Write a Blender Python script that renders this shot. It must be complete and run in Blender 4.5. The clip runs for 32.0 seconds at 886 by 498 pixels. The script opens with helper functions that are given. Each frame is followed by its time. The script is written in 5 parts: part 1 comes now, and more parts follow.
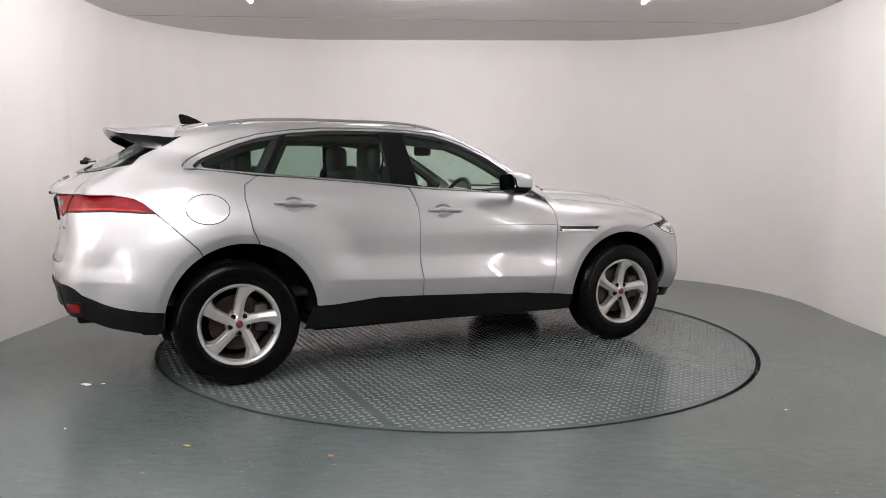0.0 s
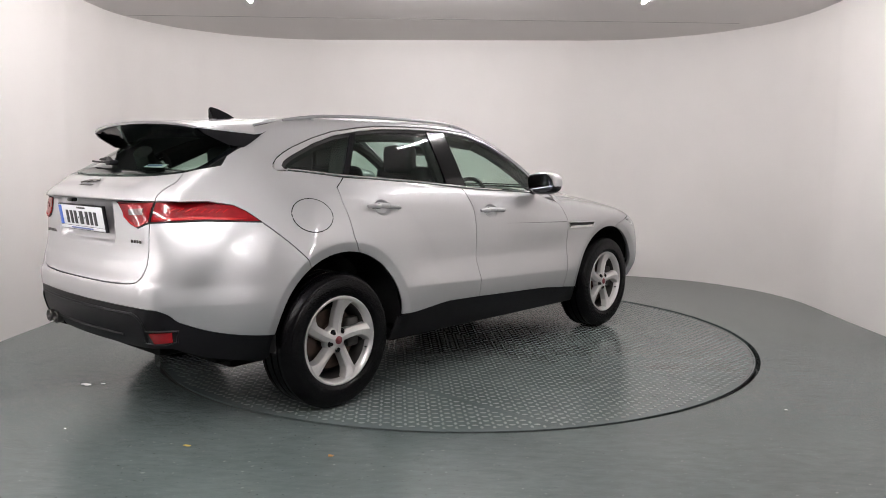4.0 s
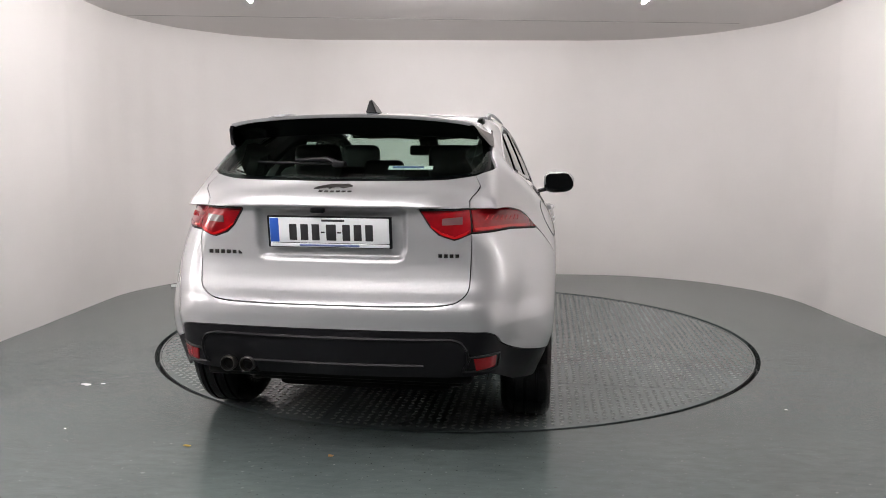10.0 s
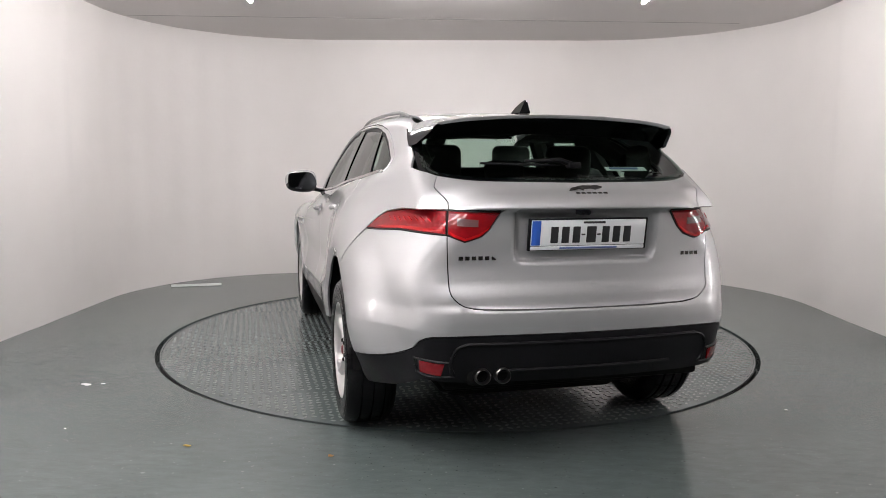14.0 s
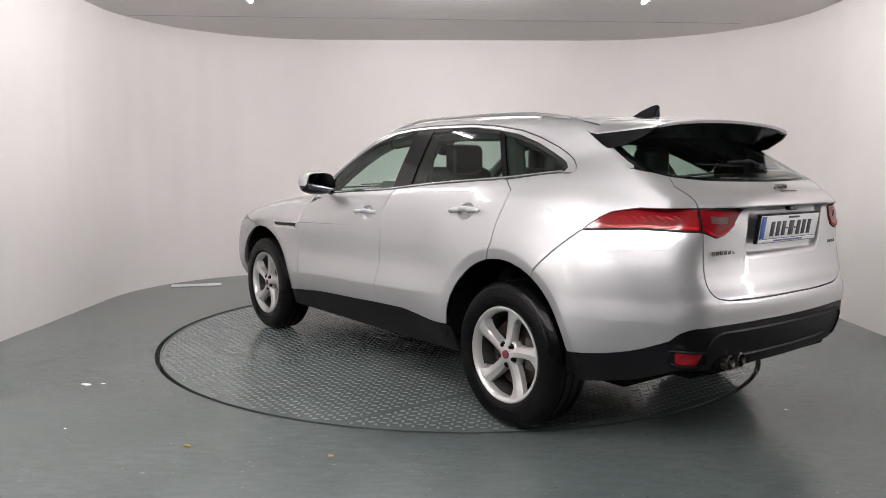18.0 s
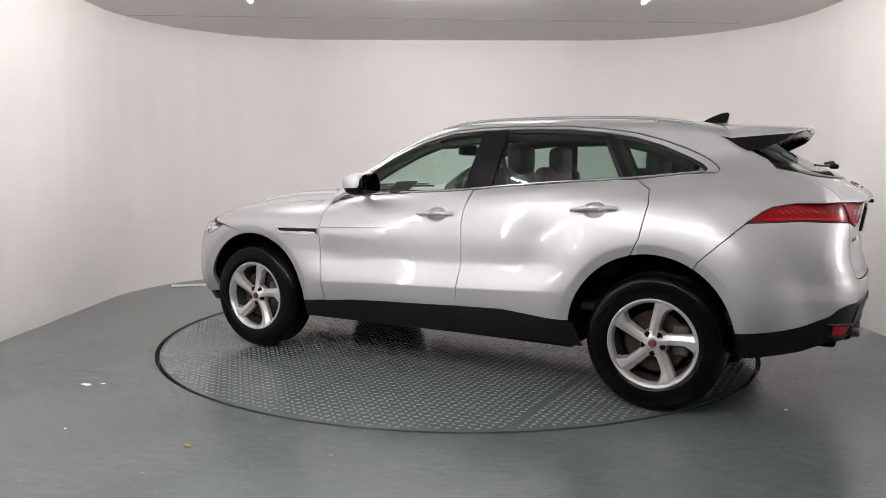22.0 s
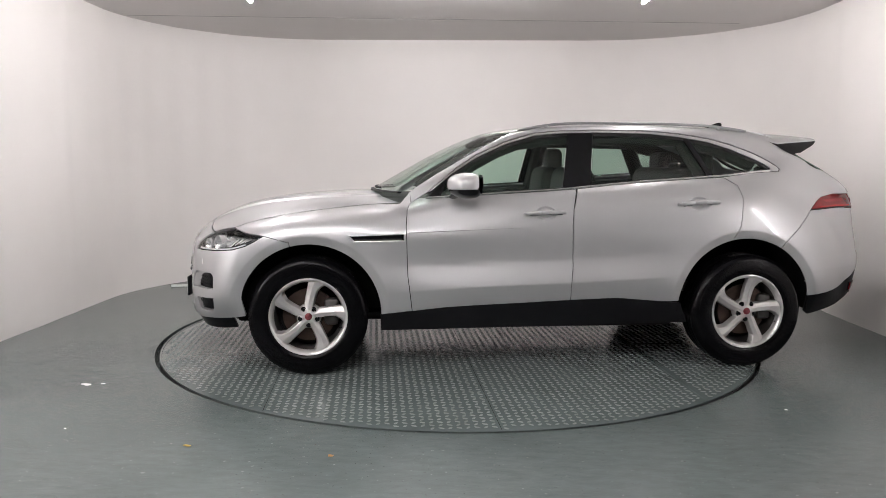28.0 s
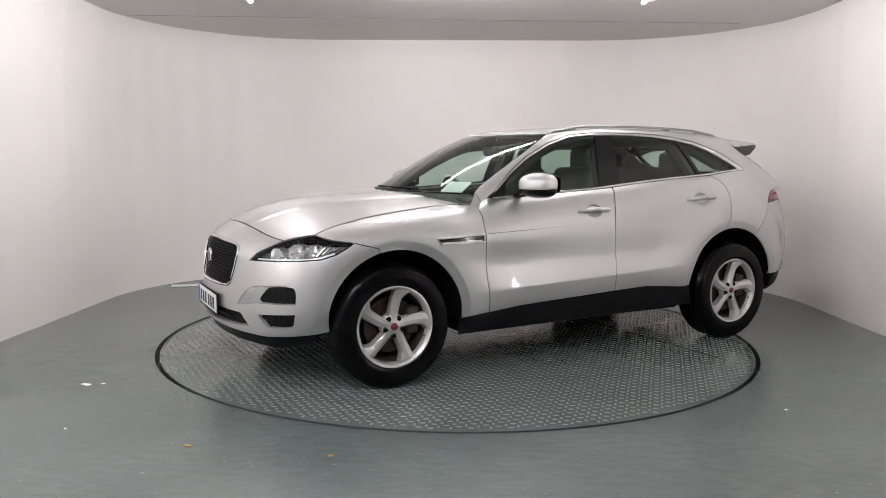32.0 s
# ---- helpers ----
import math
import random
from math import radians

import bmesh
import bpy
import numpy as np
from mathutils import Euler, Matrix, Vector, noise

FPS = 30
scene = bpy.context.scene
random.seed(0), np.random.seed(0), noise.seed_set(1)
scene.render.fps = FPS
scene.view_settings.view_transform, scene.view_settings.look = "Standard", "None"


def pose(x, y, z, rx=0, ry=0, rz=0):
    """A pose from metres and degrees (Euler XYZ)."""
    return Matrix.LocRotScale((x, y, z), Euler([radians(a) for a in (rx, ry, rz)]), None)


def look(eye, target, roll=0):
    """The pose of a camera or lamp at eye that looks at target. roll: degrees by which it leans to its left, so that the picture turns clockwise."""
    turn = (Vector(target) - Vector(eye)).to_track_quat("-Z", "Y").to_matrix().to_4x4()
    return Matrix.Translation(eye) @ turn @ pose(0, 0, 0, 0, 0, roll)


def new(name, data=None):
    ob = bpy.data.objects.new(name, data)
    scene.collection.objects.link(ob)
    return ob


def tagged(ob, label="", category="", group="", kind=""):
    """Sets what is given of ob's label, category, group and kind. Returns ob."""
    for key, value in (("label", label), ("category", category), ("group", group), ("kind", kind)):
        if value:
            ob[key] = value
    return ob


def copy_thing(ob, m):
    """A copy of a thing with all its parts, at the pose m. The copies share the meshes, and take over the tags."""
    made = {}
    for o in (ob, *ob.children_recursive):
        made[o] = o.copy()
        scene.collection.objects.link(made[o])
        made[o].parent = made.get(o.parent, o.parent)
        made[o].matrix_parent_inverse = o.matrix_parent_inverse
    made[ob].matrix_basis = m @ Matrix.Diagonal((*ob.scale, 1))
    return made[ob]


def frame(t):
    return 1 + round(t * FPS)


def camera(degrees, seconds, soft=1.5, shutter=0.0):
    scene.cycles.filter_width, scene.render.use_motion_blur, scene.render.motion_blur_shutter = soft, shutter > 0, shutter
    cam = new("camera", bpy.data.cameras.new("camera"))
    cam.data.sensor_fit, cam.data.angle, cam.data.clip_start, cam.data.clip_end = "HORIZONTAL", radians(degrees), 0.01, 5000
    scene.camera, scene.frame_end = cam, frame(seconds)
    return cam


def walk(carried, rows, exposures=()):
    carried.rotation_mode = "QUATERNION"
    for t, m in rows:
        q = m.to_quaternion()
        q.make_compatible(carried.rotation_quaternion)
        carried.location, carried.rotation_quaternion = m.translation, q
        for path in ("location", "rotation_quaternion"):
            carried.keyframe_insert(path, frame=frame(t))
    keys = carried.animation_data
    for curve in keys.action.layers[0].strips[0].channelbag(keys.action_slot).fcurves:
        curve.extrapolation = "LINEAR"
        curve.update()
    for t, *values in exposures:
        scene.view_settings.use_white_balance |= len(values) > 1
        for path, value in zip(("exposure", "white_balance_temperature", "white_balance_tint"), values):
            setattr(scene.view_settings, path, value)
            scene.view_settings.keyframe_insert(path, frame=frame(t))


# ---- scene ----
cam = camera(60.93, 32.0, soft=0.85)
EYE = Vector((0.0, -5.868, 1.338))
VIEW = look(EYE, EYE + Vector((-0.01768, 0.99347, -0.11272)), roll=0.319)
walk(cam, [(0.0, VIEW), (32.0, VIEW)])

# ---- light ----
# The tube at y 0.62 and the row at y -5.4 are added fill.
TUBES = [(-1.80, 0.10, 0), (1.60, 0.12, 0), (-1.45, -3.10, 0), (-0.05, 0.62, 90)] + [(x, -4.3, 90) for x in (-1.75, -0.15)] + [(x, -5.4, 90) for x in (-1.30, 0.35)]
# The third, at y -4.05, is added to brighten the left side.
WALL_TUBES = [(3.40, -2.58, 1.60), (-3.40, -2.75, 1.60), (-3.40, -4.05, 1.75)]
TUBE_LEN = 1.5
CEIL = 2.79
world = bpy.data.worlds.new("world")
scene.world = world
world.use_nodes = True
world.node_tree.nodes["Background"].inputs[0].default_value = (0.9, 0.95, 1.0, 1)
world.node_tree.nodes["Background"].inputs[1].default_value = 0.05
scene.view_settings.exposure = 0.0


# ---- materials ----
def mat(name, color, rough=0.5, metal=0.0, coat=0.0, bump=0.0, bscale=60.0, var=0.0, vscale=3.0, emit=0.0, spec=0.5, detail=6.0):
    m = bpy.data.materials.new(name)
    m.use_nodes = True
    nt = m.node_tree
    b = nt.nodes["Principled BSDF"]
    b.inputs["Base Color"].default_value = (*color, 1)
    b.inputs["Roughness"].default_value = rough
    b.inputs["Metallic"].default_value = metal
    b.inputs["Coat Weight"].default_value = coat
    b.inputs["Coat Roughness"].default_value = 0.04
    b.inputs["Specular IOR Level"].default_value = spec
    if emit:
        b.inputs["Emission Color"].default_value = (*color, 1)
        b.inputs["Emission Strength"].default_value = emit
    tc = nt.nodes.new("ShaderNodeTexCoord")
    if var:
        n = nt.nodes.new("ShaderNodeTexNoise")
        n.inputs["Scale"].default_value, n.inputs["Detail"].default_value = vscale, detail
        nt.links.new(tc.outputs["Object"], n.inputs["Vector"])
        r = nt.nodes.new("ShaderNodeValToRGB")
        r.color_ramp.elements[0].position, r.color_ramp.elements[1].position = 0.3, 0.7
        r.color_ramp.elements[0].color = (*[c * (1 - var) for c in color], 1)
        r.color_ramp.elements[1].color = (*[min(1, c * (1 + var)) for c in color], 1)
        nt.links.new(n.outputs["Fac"], r.inputs["Fac"])
        nt.links.new(r.outputs["Color"], b.inputs["Base Color"])
    if bump:
        n = nt.nodes.new("ShaderNodeTexNoise")
        n.inputs["Scale"].default_value, n.inputs["Detail"].default_value = bscale, 4
        nt.links.new(tc.outputs["Object"], n.inputs["Vector"])
        bp = nt.nodes.new("ShaderNodeBump")
        bp.inputs["Strength"].default_value, bp.inputs["Distance"].default_value = bump, 0.01
        nt.links.new(n.outputs["Fac"], bp.inputs["Height"])
        nt.links.new(bp.outputs["Normal"], b.inputs["Normal"])
    return m


def glass_mat(name, tint, gloss=0.05):
    m = bpy.data.materials.new(name)
    m.use_nodes = True
    nt = m.node_tree
    nt.nodes.clear()
    out = nt.nodes.new("ShaderNodeOutputMaterial")
    tr = nt.nodes.new("ShaderNodeBsdfTransparent")
    tr.inputs["Color"].default_value = (*tint, 1)
    gl = nt.nodes.new("ShaderNodeBsdfGlossy")
    gl.inputs["Roughness"].default_value = 0.02
    fr = nt.nodes.new("ShaderNodeLayerWeight")
    fr.inputs["Blend"].default_value = 0.5
    pw = nt.nodes.new("ShaderNodeMath")
    pw.operation = "POWER"
    pw.inputs[1].default_value = 5.0
    nt.links.new(fr.outputs["Facing"], pw.inputs[0])
    ma = nt.nodes.new("ShaderNodeMath")
    ma.operation = "MULTIPLY_ADD"
    ma.inputs[1].default_value, ma.inputs[2].default_value = 0.93, gloss
    nt.links.new(pw.outputs[0], ma.inputs[0])
    mx = nt.nodes.new("ShaderNodeMixShader")
    nt.links.new(ma.outputs[0], mx.inputs["Fac"])
    nt.links.new(tr.outputs["BSDF"], mx.inputs[1])
    nt.links.new(gl.outputs["BSDF"], mx.inputs[2])
    nt.links.new(mx.outputs["Shader"], out.inputs["Surface"])
    return m


def floor_mat():
    """Worn glossy floor paint: broad stains and soft mottling."""
    m = bpy.data.materials.new("floor_paint")
    m.use_nodes = True
    nt = m.node_tree
    b = nt.nodes["Principled BSDF"]
    tc = nt.nodes.new("ShaderNodeTexCoord")

    def noise_tex(scale, detail, stretch=None, rough=0.5):
        n = nt.nodes.new("ShaderNodeTexNoise")
        n.inputs["Scale"].default_value, n.inputs["Detail"].default_value, n.inputs["Roughness"].default_value = scale, detail, rough
        if stretch:
            mp = nt.nodes.new("ShaderNodeMapping")
            mp.inputs["Scale"].default_value = stretch
            mp.inputs["Rotation"].default_value = (0, 0, 0.35)
            nt.links.new(tc.outputs["Object"], mp.inputs["Vector"])
            nt.links.new(mp.outputs["Vector"], n.inputs["Vector"])
        else:
            nt.links.new(tc.outputs["Object"], n.inputs["Vector"])
        return n.outputs["Fac"]

    def ramp(fac, a, b_, ca, cb):
        r = nt.nodes.new("ShaderNodeValToRGB")
        if a > b_:
            a, b_, ca, cb = b_, a, cb, ca
        r.color_ramp.elements[0].position, r.color_ramp.elements[1].position = a, b_
        r.color_ramp.elements[0].color, r.color_ramp.elements[1].color = (*ca, 1), (*cb, 1)
        nt.links.new(fac, r.inputs["Fac"])
        return r.outputs["Color"]

    def blend(fac, a, b_, mode="MIX"):
        x = nt.nodes.new("ShaderNodeMix")
        x.data_type, x.blend_type = "RGBA", mode
        for sock, v in ((x.inputs["Factor"], fac), (x.inputs["A"], a), (x.inputs["B"], b_)):
            if isinstance(v, (tuple, float)):
                sock.default_value = v
            else:
                nt.links.new(v, sock)
        return x.outputs["Result"]
    base = ramp(noise_tex(1.1, 2), 0.0, 1.0, (0.066, 0.084, 0.083), (0.128, 0.153, 0.149))
    fine = ramp(noise_tex(9.0, 5, (1.0, 2.5, 1.0), 0.6), 0.0, 1.0, (0.72, 0.72, 0.72), (1.28, 1.28, 1.28))
    c = blend(1.0, base, fine, "MULTIPLY")
    # dirt specks, pale flecks and scratches
    black = (0, 0, 0)
    speck = ramp(noise_tex(58.0, 2), 0.69, 0.72, black, (0.75, 0.75, 0.75))
    c = blend(speck, c, (0.030, 0.033, 0.033, 1))
    fleck = ramp(noise_tex(44.0, 3), 0.315, 0.285, black, (0.5, 0.5, 0.5))
    c = blend(fleck, c, (0.30, 0.32, 0.31, 1))
    scratch = ramp(noise_tex(9.0, 4, (1.0, 26.0, 1.0), 0.6), 0.66, 0.70, black, (0.35, 0.35, 0.35))
    c = blend(scratch, c, (0.20, 0.215, 0.21, 1))
    nt.links.new(c, b.inputs["Base Color"])
    b.inputs["Roughness"].default_value = 0.19
    ht = noise_tex(40.0, 4, (1.0, 2.2, 1.0), 0.6)
    bp = nt.nodes.new("ShaderNodeBump")
    bp.inputs["Strength"].default_value, bp.inputs["Distance"].default_value = 0.34, 0.003
    nt.links.new(ht, bp.inputs["Height"])
    nt.links.new(bp.outputs["Normal"], b.inputs["Normal"])
    return m


M_WALL = mat("wall_paint", (0.83, 0.80, 0.78), 0.5, bump=0.10, bscale=14, var=0.035, vscale=0.9)
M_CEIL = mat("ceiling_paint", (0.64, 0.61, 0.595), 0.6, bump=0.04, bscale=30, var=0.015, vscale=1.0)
M_JOINT = mat("joint_grey", (0.34, 0.325, 0.315), 0.7)
M_FLOOR = floor_mat()
M_DISC = mat("turntable_paint", (0.104, 0.127, 0.124), 0.17, bump=0.06, bscale=40, var=0.10, vscale=3)
# paler than the plate: worn paint, plus lamp glints put into the colour
M_LUG = mat("worn_glinting_lug_paint", (0.200, 0.226, 0.220), 0.17, var=0.2, vscale=8)
M_GAP = mat("gap_black", (0.012, 0.012, 0.012), 0.8)
M_PAINT = mat("silver_paint", (0.53, 0.53, 0.538), 0.47, metal=0.74, coat=1.0)
M_BLACK = mat("black_plastic", (0.006, 0.006, 0.007), 0.42, spec=0.14, bump=0.05, bscale=300)
M_GLOSS = mat("gloss_black", (0.005, 0.005, 0.006), 0.10, spec=0.3)
M_RUBBER = mat("tyre_rubber", (0.0025, 0.0025, 0.003), 0.22, spec=0.10, coat=0.07, bump=0.25, bscale=70)
M_DARK = mat("underbody", (0.006, 0.006, 0.006), 0.85, spec=0.1)
M_RIM = mat("alloy_silver", (0.58, 0.57, 0.56), 0.34, metal=0.66, coat=0.3)
M_CHROME = mat("chrome", (0.80, 0.80, 0.80), 0.12, metal=1.0)
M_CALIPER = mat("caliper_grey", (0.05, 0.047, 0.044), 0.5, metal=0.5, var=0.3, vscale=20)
M_DISCM = mat("brake_steel", (0.060, 0.040, 0.032), 0.45, metal=0.8, var=0.35, vscale=12)
M_RED = mat("red_lens", (0.19, 0.003, 0.006), 0.10, coat=0.1, var=0.15, vscale=30)
M_BADGE = mat("red_badge", (0.16, 0.025, 0.034), 0.3, var=0.5, vscale=120)
M_WHITE = mat("white_plate", (0.72, 0.73, 0.74), 0.35)
M_BLUE = mat("blue_plate", (0.02, 0.09, 0.42), 0.4)
M_INK = mat("ink", (0.015, 0.015, 0.016), 0.5)
M_LEATHER = mat("dark_leather", (0.020, 0.0195, 0.020), 0.5, bump=0.1, bscale=120)
M_CABIN = mat("cabin_trim", (0.018, 0.018, 0.018), 0.7)
M_HEADLINE = mat("headlining", (0.07, 0.068, 0.066), 0.9)
M_PAPER = mat("paper", (0.75, 0.76, 0.75), 0.6)
M_GLASS = glass_mat("tinted_glass", (0.66, 0.79, 0.72))
M_REARGLASS = glass_mat("rear_tinted_glass", (0.56, 0.68, 0.62))
M_WSCREEN = glass_mat("windscreen_glass", (0.76, 0.87, 0.81))
M_LENS = glass_mat("clear_lens", (0.92, 0.93, 0.94))
M_REDL = mat("pale_red_lens", (0.40, 0.008, 0.010), 0.14, coat=0.1)
M_CLEARGREY = mat("clear_lamp_grey", (0.13, 0.07, 0.07), 0.15, coat=1.0)
M_PLATEBLUE = mat("caption_blue", (0.10, 0.13, 0.30), 0.5)
M_BADGEDARK = mat("dark_chrome", (0.10, 0.095, 0.09), 0.25, metal=0.9)
M_CREASE = mat("crease_shade", (0.22, 0.22, 0.22), 0.5, metal=0.5)
M_RAIL = mat("satin_aluminium", (0.36, 0.36, 0.365), 0.42, metal=0.9)
M_LEAF = mat("dry_leaf_yellow", (0.45, 0.30, 0.05), 0.7, var=0.3, vscale=60)
M_LEAF2 = mat("dry_leaf_brown", (0.30, 0.15, 0.04), 0.7, var=0.3, vscale=60)
M_LAMPIN = mat("lamp_bowl_grey", (0.26, 0.26, 0.265), 0.25, metal=0.6)
M_BOWL = mat("lamp_reflector", (0.80, 0.80, 0.80), 0.22, metal=0.75, bump=0.05, bscale=80)
M_MOULD = mat("bright_moulding", (0.68, 0.68, 0.68), 0.30, metal=0.75)
# near-black tone puts the darkness behind the camera into the wall colour
M_DIM = mat("dark_room_wall", (0.08, 0.08, 0.08), 0.7, var=0.1, vscale=2.0)
M_TIP = mat("sooty_chrome", (0.13, 0.125, 0.12), 0.28, metal=1.0)
# low mirror tone stands in for the reflection of a dark room
M_DARKMIRROR = mat("mirror", (0.07, 0.075, 0.08), 0.02, metal=1.0)
M_PILLAR = mat("pillar_fabric", (0.045, 0.044, 0.042), 0.9)
M_TUBE = mat("lit_diffuser", (1.0, 0.958, 0.966), 0.5, emit=110.0)


# ---- building helpers ----
def link(name, mesh, material, parent=None, label=""):
    if material is not None and not mesh.materials:
        mesh.materials.append(material)
    ob = new(name, mesh)
    ob.parent = parent
    if label:
        ob["label"] = label
    return ob


def part(name, bm, material, parent, label="", smooth=True):
    me = bpy.data.meshes.new(name)
    bmesh.ops.recalc_face_normals(bm, faces=bm.faces)
    bm.to_mesh(me)
    bm.free()
    if smooth:
        for p in me.polygons:
            p.use_smooth = True
        me.set_sharp_from_angle(angle=radians(38))
    return link(name, me, material, parent, label)


def bm_box(sx, sy, sz, at=(0, 0, 0), bevel=0.0, m=None, bm=None, seg=2):
    bm = bm or bmesh.new()
    r = bmesh.ops.create_cube(bm, size=1.0)
    vs = r["verts"]
    bmesh.ops.scale(bm, vec=(sx, sy, sz), verts=vs)
    if bevel:
        es = list({e for v in vs for e in v.link_edges})
        g = bmesh.ops.bevel(bm, geom=es, offset=bevel, segments=seg, profile=0.5, affect="EDGES")
        vs = list({v for f in g["faces"] for v in f.verts} | {v for v in vs if v.is_valid})
    if m is not None:
        bmesh.ops.transform(bm, matrix=m, verts=vs)
    bmesh.ops.translate(bm, vec=at, verts=vs)
    return bm


def lathe(profile, seg=48, axis="Y", bm=None):
    """Turns (radius, height) pairs about an axis."""
    bm = bm or bmesh.new()
    rings = []
    for r, h in profile:
        ring = []
        for i in range(seg):
            a = 2 * math.pi * i / seg
            c, s = r * math.cos(a), r * math.sin(a)
            ring.append(bm.verts.new((c, h, s) if axis == "Y" else (c, s, h)))
        rings.append(ring)
    for a, b in zip(rings, rings[1:]):
        for i in range(seg):
            j = (i + 1) % seg
            bm.faces.new((a[i], a[j], b[j], b[i]))
    return bm


def tube(points, radius, seg=8, bm=None, closed=False, caps=True, flat=1.0):
    """A round bar along points; flat squashes it along z."""
    bm = bm or bmesh.new()
    pts = [Vector(p) for p in points]
    n = len(pts)
    rings = []
    for i, p in enumerate(pts):
        d = (pts[(i + 1) % n] - pts[i - 1]) if closed else (pts[min(i + 1, n - 1)] - pts[max(i - 1, 0)])
        d.normalize()
        ref = Vector((0, 0, 1)) if abs(d.z) < 0.9 else Vector((0, 1, 0))
        s = d.cross(ref).normalized()
        u = s.cross(d)
        rr = radius[i] if isinstance(radius, (list, tuple)) else radius
        rings.append([bm.verts.new(p + s * (rr * math.cos(2 * math.pi * k / seg)) + u * (rr * flat * math.sin(2 * math.pi * k / seg))) for k in range(seg)])
    pairs = list(zip(rings, rings[1:])) + ([(rings[-1], rings[0])] if closed else [])
    for a, b in pairs:
        for k in range(seg):
            bm.faces.new((a[k], a[(k + 1) % seg], b[(k + 1) % seg], b[k]))
    if caps and not closed:
        bm.faces.new(rings[0][::-1])
        bm.faces.new(rings[-1])
    return bm


def prism(poly, depth, place, bevel=0.0, bm=None):
    """A flat shape of that depth: poly in x, z; place is its pose; it is thick along y."""
    bm = bm or bmesh.new()
    a = [bm.verts.new(place @ Vector((x, 0, z))) for x, z in poly]
    b = [bm.verts.new(place @ Vector((x, depth, z))) for x, z in poly]
    n = len(poly)
    bm.faces.new(a)
    bm.faces.new(b[::-1])
    for i in range(n):
        bm.faces.new((a[i], b[i], b[(i + 1) % n], a[(i + 1) % n]))
    return bm


# ---- room ----
HALF, BACK, CORNER, BAY, FRONT = 3.40, 3.27, 1.90, -4.2, -9.5


def wall_line():
    pts = [(HALF, BAY + (BACK - CORNER - BAY) * i / 90) for i in range(90)]
    pts += [(HALF - CORNER + CORNER * math.cos(a), BACK - CORNER + CORNER * math.sin(a)) for a in [math.pi / 2 * i / 48 for i in range(49)]]
    far = HALF - CORNER
    pts += [(far - 2 * far * i / 48, BACK) for i in range(1, 24)]
    pts += [(-x, y) for x, y in pts[::-1]]
    return pts


def wall_bulge(i, x, y):
    """The board is not true: slow upright waves, and a lap where two boards meet on each side."""
    w = 0.0045 * math.sin(i * 0.50 + 0.7) * math.sin(i * 0.067) + 0.0025 * math.sin(i * 1.13 + 2.0) * math.cos(i * 0.041 + 1.0)
    lap = 0.73 if x < 0 else 1.05
    if abs(x) > 2.5:
        w -= 0.012 * float(np.clip((lap - y) / 0.06 + 0.5, 0, 1))
    return w


